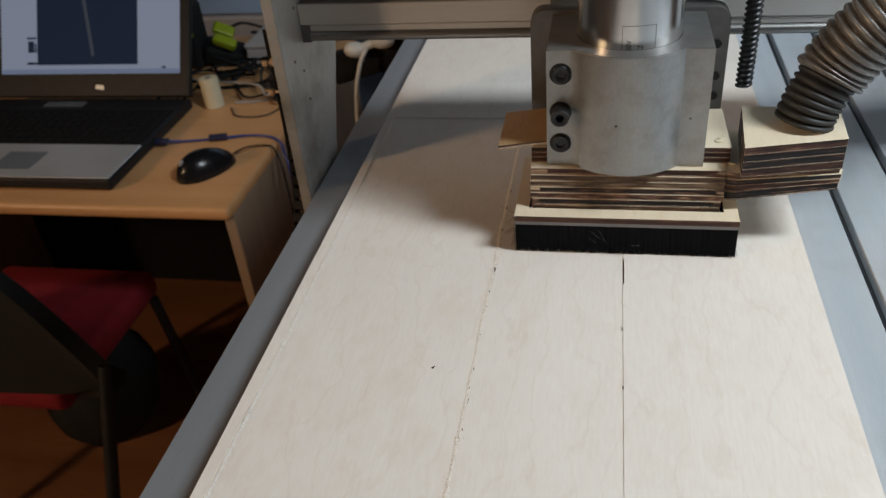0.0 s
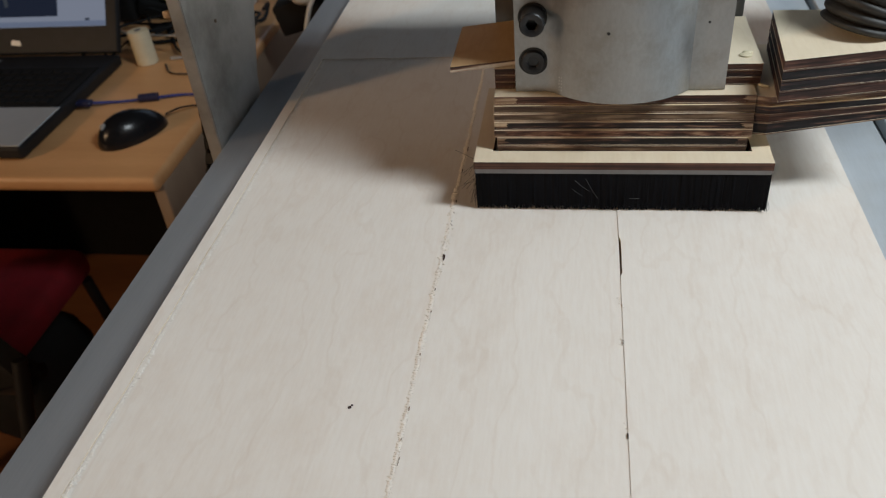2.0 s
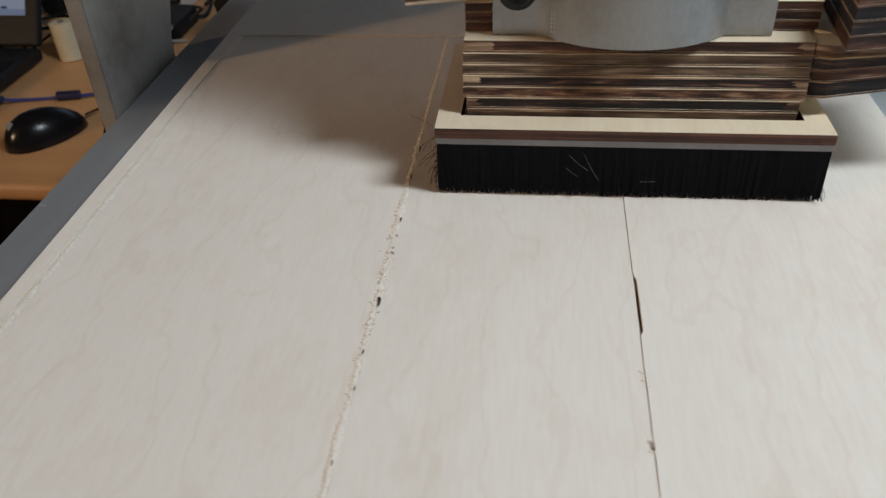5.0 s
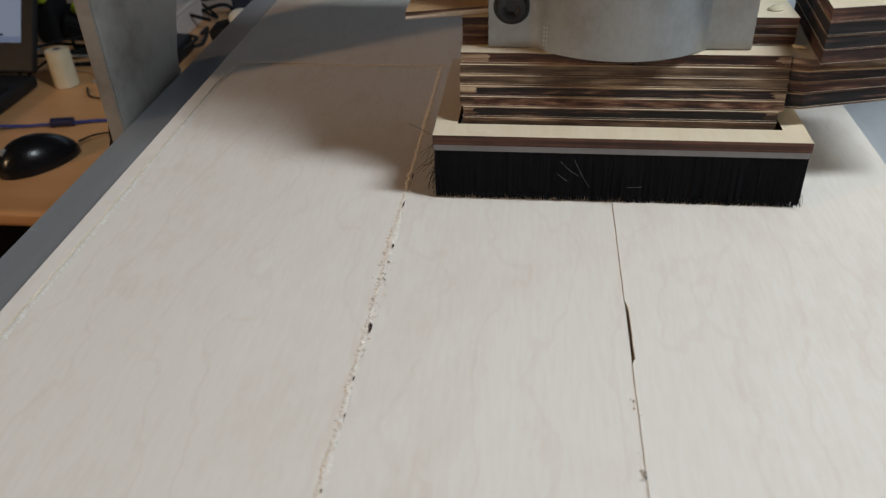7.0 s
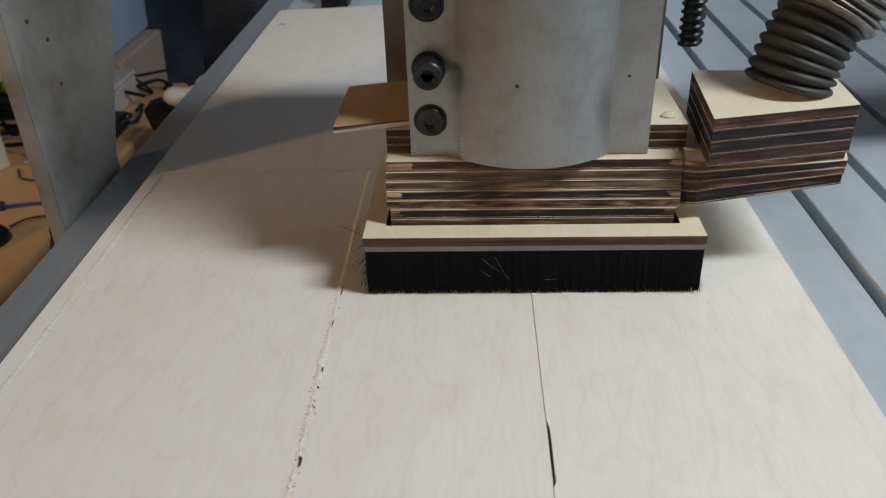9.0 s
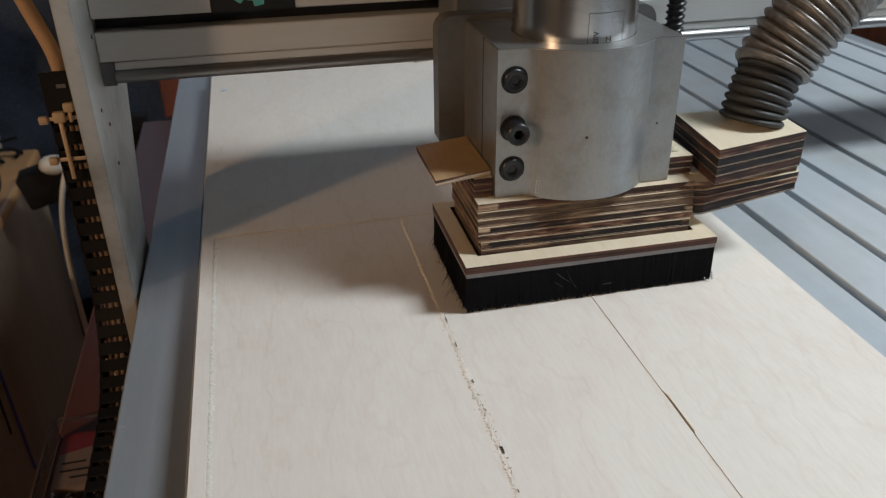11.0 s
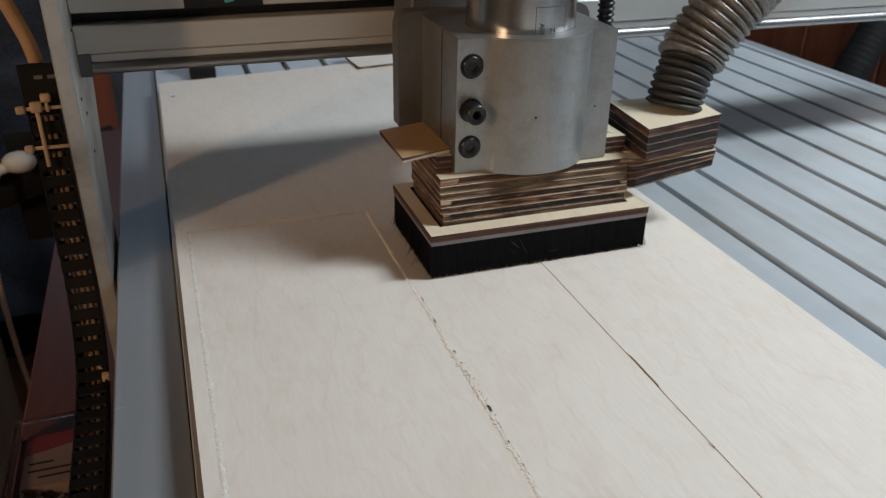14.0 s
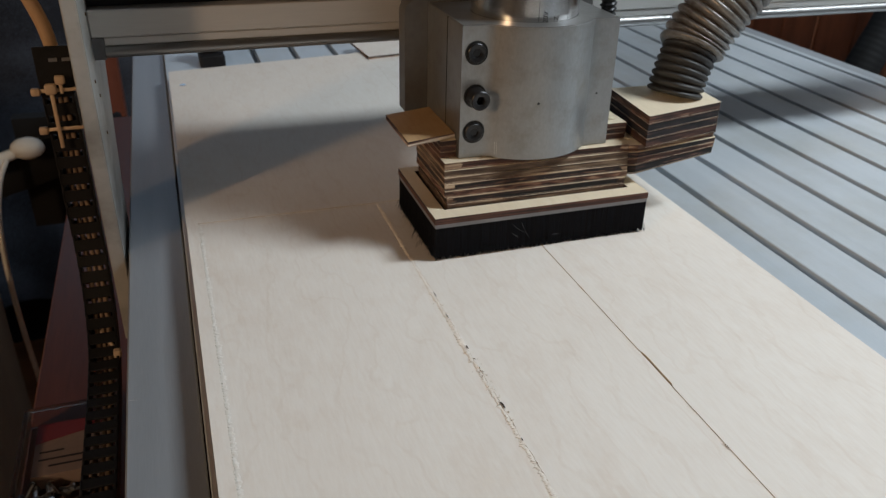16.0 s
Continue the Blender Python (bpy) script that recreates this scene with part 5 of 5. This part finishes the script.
for x, y, z, r in ((-0.475, 1.072, -0.232, 0.023), (-0.535, 1.066, -0.250, 0.021)):
    bmesh.ops.create_uvsphere(pl, u_segments=20, v_segments=12, radius=r, matrix=Matrix.Translation((x, y, z)) @ Matrix.Diagonal((1.15, 0.8, 0.8, 1)))
rod(pl, (-0.475, 1.072, -0.232), (-0.535, 1.066, -0.250), 0.009, 14)
part("plug", pl, WHITE_PLASTIC, cord, "white rounded plug", smooth=60)
part("lead", swept(spline([(-0.508, 1.060, -0.245), (-0.522, 1.045, -0.275), (-0.535, 1.03, -0.34), (-0.54, 1.02, -0.45), (-0.535, 1.01, -0.60), (-0.52, 1.0, -0.80), (-0.50, 0.99, -1.08)], 10), 0.0045, 10), WHITE_PLASTIC, cord, smooth=60)

# ---- chair ----
SHIFT = Vector((0, 0, 0))
chair = thing("office_chair", -1.10, 0.50, -1.09, "black-framed chair with a red fabric seat, drawn up to the desk", "chair")
seat = bmesh.new()
box(seat, -1.36, -0.985, 0.415, 0.80, -0.71, -0.645, bevel=0.022, seg=3)
part("seat", seat, RED_FABRIC, chair, "red fabric seat", smooth=50)
back = bmesh.new()
rows = []
for i in range(25):
    u = i / 24
    row = []
    for k in range(9):
        w = k / 8
        x = -1.45 + 0.59 * u
        top = -0.36 - 0.19 * max(0.0, (x + 1.0) / 0.11) ** 1.3 - 0.19 * max(0.0, (-1.31 - x) / 0.11) ** 1.3
        low = -0.655 + 0.025 * max(0.0, (x + 0.97) / 0.11)
        row.append(back.verts.new((x, 0.43 - 0.02 * math.cos(3.0 * (u - 0.5)) - 0.03 * w, low + w * (top - low))))
    rows.append(row)
for a, c in zip(rows, rows[1:]):
    for k in range(8):
        back.faces.new((a[k], c[k], c[k + 1], a[k + 1]))
bmesh.ops.recalc_face_normals(back, faces=back.faces)
bmesh.ops.solidify(back, geom=list(back.faces), thickness=0.03)
part("backrest", back, BLACK_FABRIC, chair, "curved black backrest", smooth=50)
for x, out in ((-1.33, -0.13), (-0.985, 0.13)):
    front = (x + out * 0.15, 0.79, -1.09)
    part("leg", rodded((x, 0.76, -0.70), front, 0.011, 14), BLACK_METAL, chair, "black tube leg", smooth=40)
    part("leg", rodded((x + out, 0.405, -0.56), (x + out * 0.85, 0.18, -1.09), 0.012, 14), BLACK_METAL, chair, "black tube leg", smooth=40)
    part("back_post", rodded((x, 0.46, -0.69), (x + out * 0.9, 0.41, -0.63), 0.011, 14), BLACK_METAL, chair, smooth=40)

# ---- black rounded form, added for a dark round patch on the floor ----
bag = bmesh.new()
bmesh.ops.create_uvsphere(bag, u_segments=40, v_segments=24, radius=1.0)
for v in bag.verts:
    n_ = 1 + 0.07 * noise.noise(v.co * 2.1) + 0.03 * noise.noise(v.co * 6.0)
    x, y, z = v.co * n_
    v.co = (-1.20 + x * 0.135, 0.75 + y * 0.135, -1.09 + max(0.0, (z + 0.75) * 0.16))
form_ob = thing("black_bag", -1.20, 0.75, -1.09, "black rounded form on the floor under the desk", "bag")
part("bag_body", bag, BLACK_FABRIC, form_ob, smooth=60)
part("carrying_strap", swept(spline([(-1.27, 0.75, -0.925), (-1.24, 0.74, -0.895), (-1.18, 0.74, -0.89), (-1.13, 0.75, -0.925)], 8), 0.009, 10), BLACK_MATT, form_ob, smooth=60)

# ---- things beyond the bed ----
post = thing("wooden_post", -0.36, 1.42, -1.09, "reddish brown square wooden post", "post")
part("shaft", boxed(-0.385, -0.335, 1.40, 1.45, -1.09, 0.6, bevel=0.003), RED_WOOD, post)
cup = thing("wooden_cabinet", 1.55, 1.6, -1.09, "brown wooden cabinet with vertical boards along the east wall", "cabinet")
part("carcass", boxed(1.38, 1.74, 0.62, 2.60, -1.09, 0.05), BROWN_WOOD, cup)
for k in range(16):
    part("board", boxed(1.352 + 0.003 * (k % 2), 1.379, 0.62 + k * 0.124, 0.741 + k * 0.124, -1.09, 0.05, bevel=0.003), BROWN_WOOD, cup)
pipe = thing("black_suction_pipe", 0.95, 0.80, -1.09, "thick black ribbed suction pipe standing beside the bed", "pipe")
pp = dense(spline([(0.80, 0.74, -1.09), (0.81, 0.74, -0.6), (0.87, 0.75, -0.20), (0.935, 0.76, -0.04), (1.02, 0.78, 0.08), (1.20, 0.82, 0.28)], 10), 0.003)
part("pipe_body", swept(pp, lambda s: 0.029 + 0.0010 * wave(s, 0.010), 24), BLACK_MATT, pipe, smooth=50)
cloth = thing("dark_blue_cover", -0.75, 1.95, -1.09, "heap of equipment under a dark blue cloth cover", "covered equipment")
cl = bmesh.new()
bmesh.ops.create_grid(cl, x_segments=40, y_segments=24, size=1.0)
for v in cl.verts:
    u, w = v.co.x, v.co.y
    h = -0.02 - 0.10 * max(abs(u), abs(w)) ** 6
    fold = 0.05 * noise.noise((u * 3, w * 3, 0.3)) + 0.02 * noise.noise((u * 9, w * 9, 1.3))
    d = max(abs(u), abs(w))
    drop = 0.75 * max(0.0, d - 0.72) / 0.28
    v.co = Vector((-0.50 + u * 0.95, 2.12 + w * 0.42, h - drop + fold))
bmesh.ops.solidify(cl, geom=list(cl.faces), thickness=0.01)
part("cover", cl, NAVY_CLOTH, cloth, smooth=60)
part("equipment", boxed(-1.1, 0.1, 1.86, 2.36, -1.09, -0.22), BLACK_MATT, cloth)


def motions():
    for ob in (gantry, clamp, spindle, shoe, hose, chain):
        b = ob.location.copy()
        walk(ob, [(t, pose(b.x, b.y + d, b.z)) for t, d in TRAVEL])


motions()
